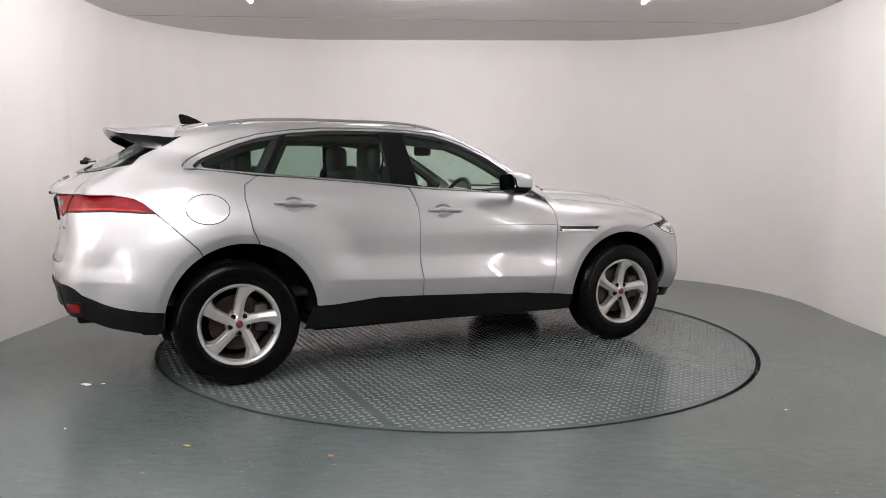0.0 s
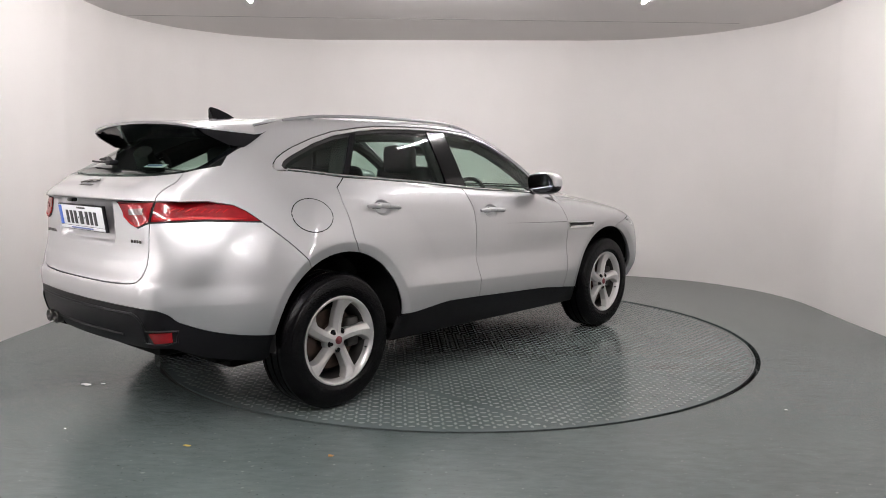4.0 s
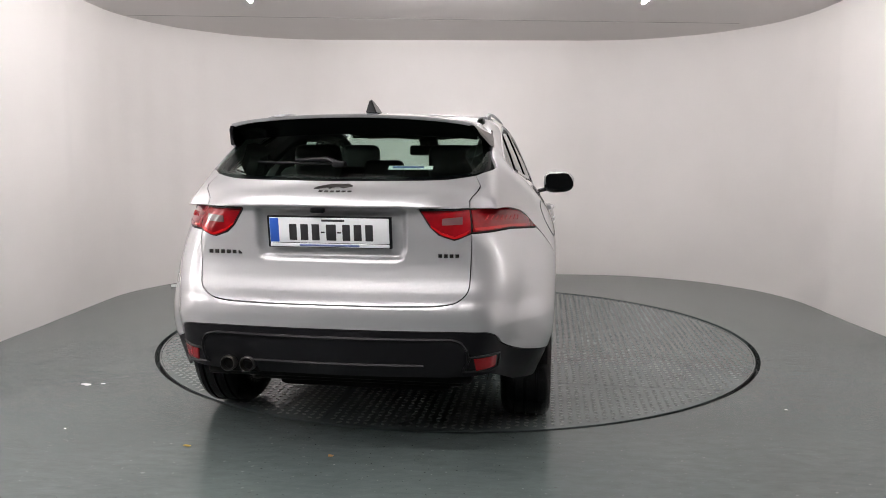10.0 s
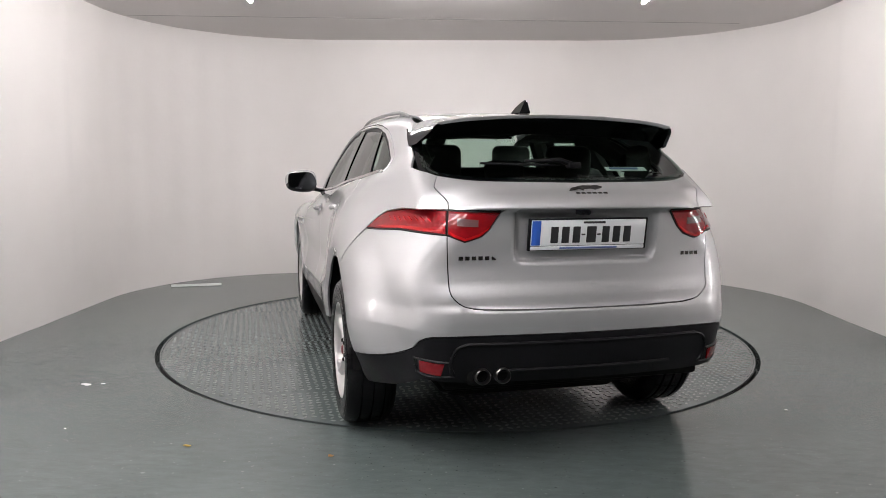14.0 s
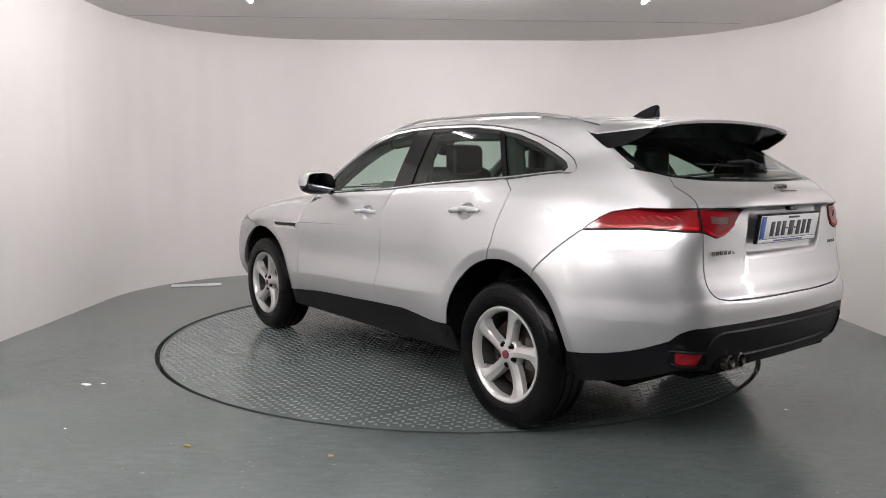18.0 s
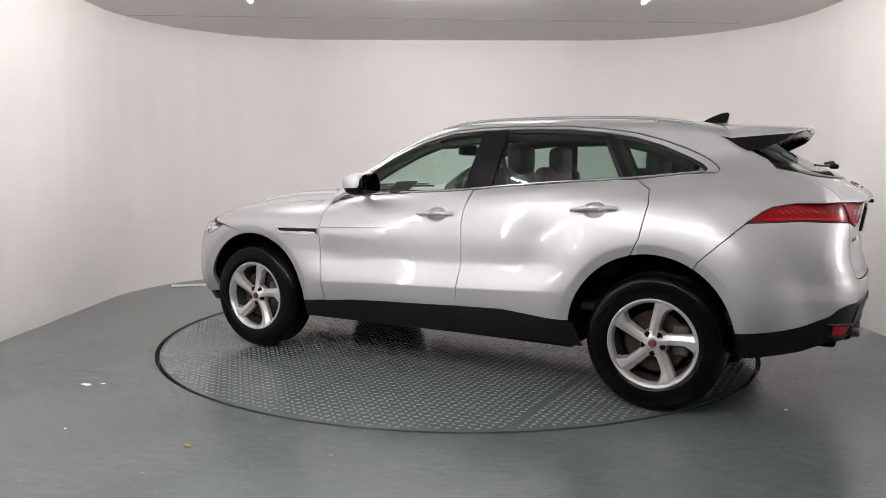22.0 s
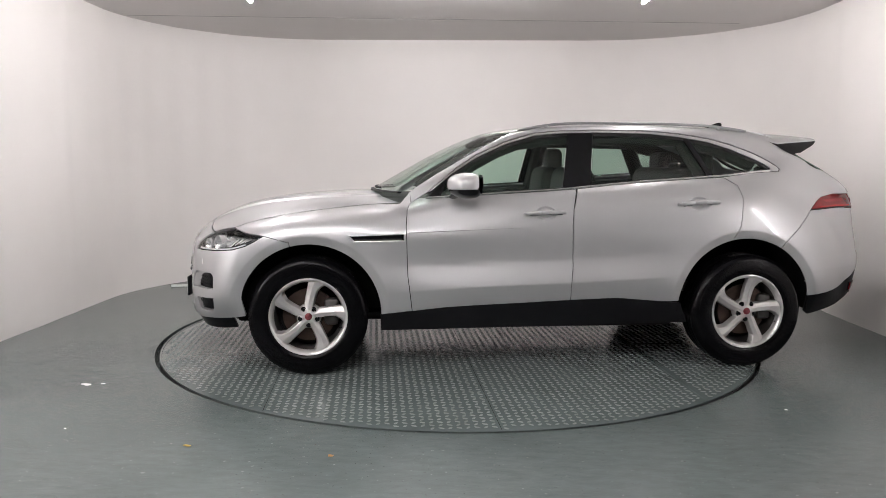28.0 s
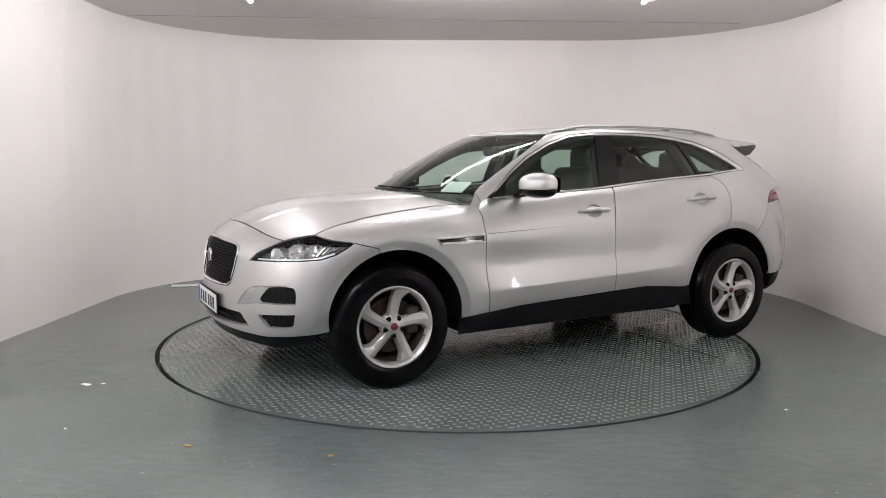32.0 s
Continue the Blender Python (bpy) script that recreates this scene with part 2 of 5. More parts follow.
def build_room():
    line = wall_line()

    def ring(bm, off, z):
        out = []
        for i, (x, y) in enumerate(line):
            p, q = line[max(i - 1, 0)], line[min(i + 1, len(line) - 1)]
            d = Vector((q[0] - p[0], q[1] - p[1], 0)).normalized()
            nrm = Vector((d.y, -d.x, 0))
            k = off if off else wall_bulge(i, x, y) * (0.8 + 0.2 * z)
            out.append(bm.verts.new((x + nrm.x * k, y + nrm.y * k, z)))
        return out
    bm = bmesh.new()
    ri = [ring(bm, 0, 0.0), ring(bm, 0, 1.4), ring(bm, 0, CEIL + 0.02), ring(bm, 0.12, CEIL + 0.02), ring(bm, 0.12, 0.0)]
    for a, b in zip(ri, ri[1:]):
        for i in range(len(line) - 1):
            bm.faces.new((a[i], a[i + 1], b[i + 1], b[i]))
    tagged(part("wall_round", bm, M_WALL, None), "white painted plaster wall curving round the turntable bay", "wall", kind="structure")
    # unseen walls added behind the bay, dark so that the car reflects darkness
    tagged(part("wall_south", bm_box(2 * HALF + 0.24, 0.12, CEIL + 0.02, (0, FRONT - 0.06, (CEIL + 0.02) / 2)), M_DIM, None), "unseen dark closing wall, added to darken reflections", "wall", kind="structure")
    for nm, sx in (("wall_east", 1), ("wall_west", -1)):
        tagged(part(nm, bm_box(0.12, BAY - FRONT, CEIL + 0.02, (sx * (HALF + 0.06), (BAY + FRONT) / 2, (CEIL + 0.02) / 2)), M_DIM, None), "unseen dark side wall, added to darken reflections", "wall", kind="structure")
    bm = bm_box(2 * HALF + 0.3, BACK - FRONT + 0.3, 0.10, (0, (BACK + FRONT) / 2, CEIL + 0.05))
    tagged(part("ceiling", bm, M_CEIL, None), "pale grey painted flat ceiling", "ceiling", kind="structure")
    joint = Matrix.Translation((-0.20, 1.97, CEIL)) @ Matrix.Rotation(radians(3.4), 4, "Z")
    tagged(part("trim_ceiling", bm_box(6.2, 0.010, 0.005, m=joint), M_JOINT, None, smooth=False), "thin grey joint between two ceiling boards", "trim", kind="structure")
    # floor with a round pit for the turntable
    bm = bmesh.new()
    n = 128
    inner = [bm.verts.new((2.235 * math.cos(2 * math.pi * i / n), 2.235 * math.sin(2 * math.pi * i / n), 0)) for i in range(n)]
    low = [bm.verts.new((v.co.x, v.co.y, -0.12)) for v in inner]
    outer = []
    for i in range(n):
        a = 2 * math.pi * i / n
        dx, dy = math.cos(a), math.sin(a)
        k = min((HALF + 0.1) / max(abs(dx), 1e-6), ((BACK + 0.1) if dy > 0 else -(FRONT - 0.1)) / max(abs(dy), 1e-6))
        outer.append(bm.verts.new((dx * k, dy * k, 0)))
    for i in range(n):
        j = (i + 1) % n
        bm.faces.new((inner[i], inner[j], outer[j], outer[i]))
        bm.faces.new((low[i], low[j], inner[j], inner[i]))
    bm.faces.new(low)
    fl = part("floor", bm, M_FLOOR, None, smooth=False)
    tagged(fl, "grey-green painted concrete floor, scuffed and slightly glossy", "floor", kind="structure")
    # tubes
    places = [(pose(tx, ty, CEIL, 0, 0, ta), "under the ceiling") for tx, ty, ta in TUBES]
    for wx, wy, wz in WALL_TUBES:
        k = 1 if wx > 0 else -1
        places.append((Matrix(((0, 0, k, wx), (k, 0, 0, wy), (0, 1, 0, wz), (0, 0, 0, 1))), "upright on the white wall"))
    # fill tubes get the same fixture as the inferred lamps
    for m, where in places:
        fx = tagged(new("tube_lamp"), "slim white round tube lamp, of a set with added fill tubes, fixed " + where + ", lit", "lamp", "tube lamps")
        fx.matrix_world = m
        part("housing", bm_box(0.045, TUBE_LEN + 0.04, 0.028, (0, 0, -0.014), 0.006), M_WHITE, fx)
        part("diffuser", tube([(0, -TUBE_LEN / 2 + 0.012, -0.058), (0, TUBE_LEN / 2 - 0.012, -0.058)], 0.017 if "ceiling" in where else 0.011, 14), M_TUBE, fx, "glowing round tube")
        for e in (-1, 1):
            part("tube_holder", bm_box(0.034, 0.020, 0.050, (0, e * TUBE_LEN / 2, -0.050), 0.006), M_WHITE, fx)


build_room()


# ---- the car's skin: side, top, front and rear sheets, blended ----
def curve(xs, ys):
    """A smooth monotone curve through a few knots."""
    xs, ys = np.array(xs, float), np.array(ys, float)
    h, d = np.diff(xs), np.diff(ys) / np.diff(xs)
    m = np.zeros(len(xs))
    m[0], m[-1] = d[0], d[-1]
    for i in range(1, len(xs) - 1):
        if d[i - 1] * d[i] > 0:
            w1, w2 = 2 * h[i] + h[i - 1], h[i] + 2 * h[i - 1]
            m[i] = (w1 + w2) / (w1 / d[i - 1] + w2 / d[i])

    def f(x):
        x = np.asarray(x, float)
        i = np.clip(np.searchsorted(xs, x) - 1, 0, len(xs) - 2)
        t = (np.clip(x, xs[0], xs[-1]) - xs[i]) / h[i]
        y = (ys[i] * (1 + 2 * t) * (1 - t) ** 2 + m[i] * h[i] * t * (1 - t) ** 2 + ys[i + 1] * t * t * (3 - 2 * t) - m[i + 1] * h[i] * t * t * (1 - t))
        return y + np.where(x < xs[0], (x - xs[0]) * m[0], 0) + np.where(x > xs[-1], (x - xs[-1]) * m[-1], 0)
    return f


def step(a, b, x):
    t = np.clip((x - a) / (b - a), 0, 1)
    return t * t * (3 - 2 * t)


def smax(a, b, k):
    h = np.clip(0.5 + 0.5 * (a - b) / k, 0, 1)
    return b + (a - b) * h + k * h * (1 - h)


WB = 2.874
ST = (-1.0, -0.4, 0.4, 1.2, 2.2, 2.9, 3.5)
belt = curve((-1.0, -0.6, -0.25, 0.1, 0.46, 0.84, 1.22, 1.75, 2.16, 2.6, 3.0, 3.4, 3.7),
             (1.20, 1.265, 1.298, 1.266, 1.239, 1.211, 1.172, 1.14, 1.112, 1.08, 1.035, 0.96, 0.88))
LEVELS = [
    (lambda x: 0.22 + 0 * x, curve(ST, (0.80, 0.86, 0.87, 0.87, 0.87, 0.86, 0.82))),
    (lambda x: 0.42 + 0 * x, curve(ST, (0.86, 0.915, 0.925, 0.925, 0.925, 0.935, 0.90))),
    (lambda x: 0.545 + 0.06 * (2.2 - x) / 1.5, curve(ST, (0.90, 0.935, 0.936, 0.932, 0.934, 0.955, 0.935))),
    (curve((-1.0, 2.4, 3.0, 3.5), (0.72, 0.72, 0.67, 0.60)), curve(ST, (0.90, 0.935, 0.918, 0.914, 0.921, 0.955, 0.945))),
    (curve((-1.0, 2.4, 3.0, 3.5), (0.90, 0.90, 0.83, 0.70)), curve(ST, (0.885, 0.925, 0.917, 0.912, 0.937, 0.960, 0.945))),
    (lambda x: belt(x) - 0.13, curve(ST, (0.80, 0.842, 0.885, 0.893, 0.905, 0.930, 0.925))),
    (lambda x: belt(x) - 0.04, curve(ST, (0.72, 0.772, 0.835, 0.852, 0.862, 0.868, 0.85))),
    (lambda x: belt(x) + 0.03, curve(ST, (0.66, 0.712, 0.785, 0.81, 0.81, 0.80, 0.77))),
]


def hermite_levels(x, z):
    Z = np.stack([f(x) for f, g in LEVELS])
    Y = np.stack([g(x) for f, g in LEVELS])
    D = np.diff(Y, axis=0) / np.diff(Z, axis=0)
    M = np.zeros_like(Y)
    M[0], M[-1] = D[0], D[-1]
    M[1:-1] = 0.5 * (D[:-1] + D[1:])
    out = Y[0] + (z - Z[0]) * M[0]
    for k in range(len(LEVELS) - 1):
        h = Z[k + 1] - Z[k]
        t = np.clip((z - Z[k]) / h, 0, 1)
        y = Y[k] * (1 + 2 * t) * (1 - t) ** 2 + M[k] * h * t * (1 - t) ** 2 + Y[k + 1] * t * t * (3 - 2 * t) - M[k + 1] * h * t * t * (1 - t)
        out = np.where(z >= Z[k], y, out)
    return np.where(z > Z[-1], Y[-1] + (z - Z[-1]) * M[-1], out)


LIPS = ((2.866, 0.388, 0.503), (0.030, 0.412, 0.503))
GRIPS = ((1.365, 1.024), (0.350, 1.086))
crease_z = curve((0.4, 0.68, 1.2, 1.79, 2.18, 2.5), (0.622, 0.607, 0.581, 0.560, 0.540, 0.525))


def side_y(x, z):
    y = hermite_levels(x, z)
    zc = crease_z(x)
    y = y + 0.018 * step(0.42, 0.62, x) * step(2.42, 2.22, x) * np.maximum(0, 1 - np.abs(z - zc) / np.where(z > zc, 0.15, 0.13))
    y = y - 0.120 * np.clip((-0.10 - x) / 0.6, 0, 2) ** 2 - 0.085 * np.clip((x - 3.05) / 0.45, 0, 2) ** 2
    y = y + 0.009 * step(-0.36, -0.50, x) * np.maximum(0, 1 - np.abs(z - 0.655) / 0.09)
    for wx in (0.03, 2.866):
        r = np.hypot(x - wx, z - 0.40)
        y = y + step(0.84, 0.50, r) * np.maximum(0.966 - y, 0) * 0.72 * step(0.28, 0.62, z)
    for wx, wz, wr in LIPS:
        y = y - 0.28 * np.maximum(0, wr - np.hypot(x - wx, z - wz)) * step(0.30, 0.45, z)
    for hx, hz in GRIPS:
        e = np.hypot((x - hx) / 0.072, (z - hz) / 0.047)
        y = y - 0.020 * step(1.0, 0.62, e)
    return y


lower_top = curve((-1.1, -1.0, -0.9, -0.8, -0.5, -0.25, 0.46, 1.22, 2.0, 2.25, 2.49, 2.726, 2.94, 3.153, 3.366, 3.578, 3.685, 3.8),
                  (1.15, 1.19, 1.232, 1.266, 1.315, 1.32, 1.262, 1.195, 1.15, 1.14, 1.138, 1.127, 1.111, 1.085, 1.037, 0.955, 0.89, 0.79))
crown = curve((-1.0, -0.7, -0.4, 1.9, 2.3, 2.8, 3.6), (0.09, 0.06, 0.0, 0.0, 0.13, 0.155, 0.17))
roof_top = curve((-1.1, -0.80, -0.55, -0.38, -0.27, -0.09, 0.2, 0.6, 1.0, 1.3, 1.6, 1.727, 1.859, 2.076, 2.294, 2.5, 2.8),
                 (1.08, 1.268, 1.418, 1.515, 1.570, 1.598, 1.616, 1.626, 1.624, 1.611, 1.572, 1.532, 1.478, 1.370, 1.246, 1.125, 0.95))
cabin_w = curve((-0.8, -0.5, -0.2, 0.4, 1.1, 1.8, 2.4), (0.68, 0.715, 0.748, 0.776, 0.782, 0.785, 0.775))
rear_x = curve((0.25, 0.40, 0.52, 0.60, 0.645, 0.70, 0.735, 0.752, 0.80, 0.86, 0.93, 1.05, 1.140, 1.156, 1.20, 1.3),
               (-0.80, -0.93, -0.985, -1.0, -1.0, -1.003, -1.0, -0.986, -0.976, -0.958, -0.950, -0.957, -0.963, -0.998, -0.985, -0.88))
front_x = curve((0.15, 0.28, 0.36, 0.50, 0.65, 0.80, 0.88, 0.95), (3.61, 3.71, 3.748, 3.758, 3.75, 3.728, 3.70, 3.64))


def hood_z(x, y):
    z = lower_top(x) - crown(x) * y * y
    ridge = step(2.2, 2.6, x) * step(3.68, 3.3, x)
    w = 0.40 - 0.10 * (x - 2.4)
    return z + ridge * 0.012 * step(w + 0.018, w - 0.018, np.abs(y))


def plate_dip(y, z):
    return 0.034 * step(0.330, 0.300, np.abs(y) + 2.2 * np.clip(0.985 - z, 0, 1) ** 1.6) * step(0.928, 0.948, z) * step(1.158, 1.146, z)


def f_lower(p):
    x, y, z = p[..., 0], np.abs(p[..., 1]), p[..., 2]
    a = smax(y - side_y(x, z), z - hood_z(x, y), 0.075)
    xr = rear_x(z) + 0.05 * (y / 0.6) ** 2 + plate_dip(y, z)
    xf = front_x(z) - 0.085 * (y / 0.5) ** 2.12
    a = smax(a, xr - x, 0.09 - 0.06 * step(0.6, 0.3, y))
    return smax(a, x - xf, 0.10)


def f_cabin(p):
    x, y, z = p[..., 0], np.abs(p[..., 1]), p[..., 2]
    w = cabin_w(x) - 0.34 * (z - 1.2) - 0.22 * np.clip(z - 1.2, 0, 1) ** 2
    xe = x - 0.015 * step(1.4, 1.9, x) + 0.30 * y * y * step(1.0, 1.9, x) - 0.14 * y * y * step(0.0, -0.6, x)
    top = roof_top(xe) - 0.026 * (y / 0.6) ** 2
    return smax(smax(y - w, z - top, 0.05), -0.80 - x, 0.03)


def f_car(p):
    k = 0.012 + 0.10 * step(0.05, -0.40, p[..., 0])
    return -smax(-f_lower(p), -f_cabin(p), k)


def f_wing(p):
    return np.where(p[..., 2] > 1.02, f_car(p), f_lower(p))


def normals_at(p, fn):
    e = 0.004
    g = np.stack([fn(p + np.eye(3)[i] * e) - fn(p - np.eye(3)[i] * e) for i in range(3)], -1)
    return g / np.maximum(np.linalg.norm(g, axis=-1, keepdims=True), 1e-9)


# rays: 'wrap' goes round the body (u, z), 'top' falls from above (x, y)
RX, FX, CY, RR, FR = -0.50, 3.00, 0.45, 0.45, 0.60


def rear_u(y):
    return RX - RR * math.pi / 2 - (CY - y)


def front_u(y):
    return FX + FR * math.pi / 2 + (CY - y)


def wrap_u(x, y):
    """The wrap coordinate of a plan point."""
    if x >= FX:
        return FX + FR * math.atan2(x - FX, y - CY) if y > CY else front_u(y)
    if x <= RX:
        return RX - RR * math.atan2(RX - x, y - CY) if y > CY else rear_u(y)
    return x


def rays(uv, kind):
    u, v = uv[:, 0], uv[:, 1]
    o, d = np.zeros((len(u), 3)), np.zeros((len(u), 3))
    if kind == "top":
        o[:, 0], o[:, 1], o[:, 2] = u, v, 2.0
        d[:, 2] = -1
        return o, d, 0.2, 1.6, True
    uf, ur = front_u(0.0), rear_u(0.0)
    flip = (u > uf) | (u < ur)
    u = np.where(u > uf, 2 * uf - u, np.where(u < ur, 2 * ur - u, u))
    ar, af = np.clip((RX - u) / RR, 0, math.pi / 2), np.clip((u - FX) / FR, 0, math.pi / 2)
    o[:, 0] = np.clip(u, RX, FX)
    yr = np.where(u < RX - RR * math.pi / 2, CY + (u - (RX - RR * math.pi / 2)), CY)
    yf = np.where(u > FX + FR * math.pi / 2, CY - (u - (FX + FR * math.pi / 2)), CY)
    o[:, 1], o[:, 2] = np.minimum(yr, yf), v
    d[:, 0] = np.sin(af) - np.sin(ar)
    d[:, 1] = np.cos(af) * np.cos(ar)
    o[flip, 1] *= -1
    d[flip, 1] *= -1
    return o, d, 0.0, 1.3, False


def shoot(uv, kind, fn):
    uv = np.asarray(uv, float)
    o, d, lo, hi, down = rays(uv, kind)
    n = len(o)
    if down:   # first crossing from outside
        ts = np.linspace(lo, hi, 60)
        best = np.full(n, hi)
        prev = fn(o + d * ts[0])
        found = np.zeros(n, bool)
        a, b = np.full(n, lo), np.full(n, hi)
        for t0, t1 in zip(ts, ts[1:]):
            cur = fn(o + d * t1)
            hitm = (~found) & (cur < 0)
            a[hitm], b[hitm] = t0, t1
            found |= hitm
        for _ in range(22):
            m = (a + b) / 2
            ins = fn(o + d * m[:, None]) < 0
            b, a = np.where(ins, m, b), np.where(ins, a, m)
        return o + d * a[:, None]
    a, b = np.full(n, lo), np.full(n, hi)
    for _ in range(24):
        m = (a + b) / 2
        ins = fn(o + d * m[:, None]) < 0
        a, b = np.where(ins, m, a), np.where(ins, b, m)
    return o + d * a[:, None]


def inside_poly(pts, poly):
    x, y = pts[:, 0], pts[:, 1]
    c = np.zeros(len(pts), bool)
    n = len(poly)
    for i in range(n):
        x0, y0 = poly[i]
        x1, y1 = poly[(i + 1) % n]
        if y0 != y1:
            c ^= ((y0 > y) != (y1 > y)) & (x < (x1 - x0) * (y - y0) / (y1 - y0) + x0)
    return c


def soften(pts, corners=(), seg=6, closed=True):
    """Rounds a coarse outline by a spline; indices in corners stay sharp."""
    n, out = len(pts), []
    P = [np.array(p, float) for p in pts]
    for i in range(n if closed else n - 1):
        p0, p1, p2, p3 = P[i - 1], P[i], P[(i + 1) % n], P[(i + 2) % n]
        if not closed:
            p0, p3 = (P[i - 1] if i else p1), (P[i + 2] if i + 2 < n else p2)
        L = np.linalg.norm(p2 - p1)
        m1 = (p2 - p0) / max(np.linalg.norm(p2 - p0), 1e-9) * L * 0.9 if i not in corners else (p2 - p1)
        j = (i + 1) % n
        m2 = (p3 - p1) / max(np.linalg.norm(p3 - p1), 1e-9) * L * 0.9 if j not in corners else (p2 - p1)
        for k in range(seg):
            t = k / seg
            out.append(tuple(p1 * (1 + 2 * t) * (1 - t) ** 2 + m1 * t * (1 - t) ** 2 + p2 * t * t * (3 - 2 * t) - m2 * t * t * (1 - t)))
    if not closed:
        out.append(tuple(P[-1]))
    return out


def resample(poly, d):
    out = []
    n = len(poly)
    for i in range(n):
        a, b = np.array(poly[i]), np.array(poly[(i + 1) % n])
        L = np.linalg.norm(b - a)
        k = max(1, int(math.ceil(L / d)))
        out += [tuple(a + (b - a) * j / k) for j in range(k)]
    cl = []
    for p in out:
        if not cl or math.hypot(p[0] - cl[-1][0], p[1] - cl[-1][1]) > 1e-4:
            cl.append(p)
    if math.hypot(cl[0][0] - cl[-1][0], cl[0][1] - cl[-1][1]) < 1e-4:
        cl.pop()
    return cl


def shrink(poly, g):
    """Moves an outline inwards by g."""
    P = np.array(poly)
    area = 0.5 * np.sum(P[:, 0] * np.roll(P[:, 1], -1) - np.roll(P[:, 0], -1) * P[:, 1])
    e0, e1 = P - np.roll(P, 1, 0), np.roll(P, -1, 0) - P
    n0 = np.stack([-e0[:, 1], e0[:, 0]], 1)
    n1 = np.stack([-e1[:, 1], e1[:, 0]], 1)
    n0 /= np.maximum(np.linalg.norm(n0, axis=1, keepdims=True), 1e-9)
    n1 /= np.maximum(np.linalg.norm(n1, axis=1, keepdims=True), 1e-9)
    m = n0 + n1
    L = np.linalg.norm(m, axis=1, keepdims=True)
    m = m / np.maximum(L, 1e-6) / np.maximum(L / 2, 0.5)
    return [tuple(p) for p in P + m * (g if area > 0 else -g)]


def skin(name, outline, kind, material, parent, fn=None, grid=0.03, gap=0.0025, out=0.0, thick=0.012, holes=(), label="", mirror=False, bulge=None, lines=()):
    """A panel cut from the car's skin: the outline in ray coordinates, raised by out, its rim turned inwards by thick."""
    from mathutils.geometry import delaunay_2d_cdt
    fn = fn or f_car
    border = resample(shrink(resample(outline, grid), gap) if gap else outline, grid * 0.8)
    loops = [border] + [resample(h, grid * 0.6) for h in holes]
    P = np.array(border)
    lo, hi = P.min(0), P.max(0)
    gx, gy = np.meshgrid(np.arange(lo[0] + grid / 2, hi[0], grid), np.arange(lo[1] + grid / 2, hi[1], grid))
    g = np.stack([gx.ravel(), gy.ravel()], 1)
    g = g[inside_poly(g, border)]
    for h in loops[1:]:
        g = g[~inside_poly(g, h)]
    allb = np.concatenate([np.array(l) for l in loops])
    ridge = []
    for ln in lines:
        q = np.array(ln)
        q = q[inside_poly(q, border)]
        q = q[(np.abs(q[:, None] - allb[None]) ** 2).sum(-1).min(1) > 0.006 ** 2] if len(q) else q
        ridge.append([tuple(p) for p in q])
    if any(ridge):
        allb = np.concatenate([allb] + [np.array(r) for r in ridge if r])
    if len(g):
        keep = np.ones(len(g), bool)
        for s in range(0, len(g), 500):
            q = g[s:s + 500]
            keep[s:s + 500] = (np.abs(q[:, None] - allb[None]) ** 2).sum(-1).min(1) > (grid * 0.4) ** 2
        g = g[keep]
    verts = [Vector(p) for l in loops for p in l] + [Vector(p) for p in g]
    edges, s = [], 0
    for l in loops:
        edges += [(s + i, s + (i + 1) % len(l)) for i in range(len(l))]
        s += len(l)
    for r in ridge:
        b0 = len(verts)
        verts += [Vector(p) for p in r]
        edges += [(b0 + i, b0 + i + 1) for i in range(len(r) - 1)]
    vo, eo, fo, _, _, _ = delaunay_2d_cdt(verts, edges, [], 0, 1e-5)
    V = np.array([tuple(v) for v in vo])
    F = [tuple(f) for f in fo]
    cen = np.array([V[list(f)].mean(0) for f in F])
    ok = inside_poly(cen, border)
    for h in loops[1:]:
        ok &= ~inside_poly(cen, h)
    F = [f for f, k in zip(F, ok) if k]
    co = shoot(V, kind, fn)
    nr = normals_at(co, fn)
    extra = out + (bulge(V) if bulge is not None else 0.0)
    top = co + nr * (np.asarray(extra)[:, None] if np.ndim(extra) else extra)
    cnt = {}
    for f in F:
        for a, b in zip(f, f[1:] + f[:1]):
            cnt[(a, b)] = 1
    rim = [e for e in cnt if (e[1], e[0]) not in cnt]
    idx = {}
    pts, nn = list(map(tuple, top)), list(map(tuple, nr))
    faces = list(F)
    for a, b in rim:
        for k in (a, b):
            if k not in idx:
                idx[k] = len(pts)
                pts.append(tuple(top[k] - nr[k] * thick))
                nn.append(tuple(nr[k]))
        faces.append((b, a, idx[a], idx[b]))
    nf = len(F)
    if mirror:
        pts = [(x, -y, z) for x, y, z in pts]
        nn = [(x, -y, z) for x, y, z in nn]
        faces = [f[::-1] for f in faces]
    me = bpy.data.meshes.new(name)
    me.from_pydata(pts, [], faces)
    # turn outwards
    A, N = np.array(pts), np.array(nn)
    T = np.array([f[:3] for f in faces[:nf]])
    if np.sum(np.cross(A[T[:, 1]] - A[T[:, 0]], A[T[:, 2]] - A[T[:, 0]]) * N[T[:, 0]]) < 0:
        me.flip_normals()
    for i, p in enumerate(me.polygons):
        p.use_smooth = i < nf
    loopn = []
    for p in me.polygons:
        for li in p.loop_indices:
            loopn.append(nn[me.loops[li].vertex_index] if p.index < nf else tuple(p.normal))
    if bulge is None:
        me.normals_split_custom_set(loopn)
    me.validate()
    return link(name, me, material, parent, label)


def both(name, *a, **k):
    labels = k.pop("labels", ("", ""))
    return [skin(name, *a, label=labels[0], **k), skin(name, *a, mirror=True, label=labels[1], **k)]


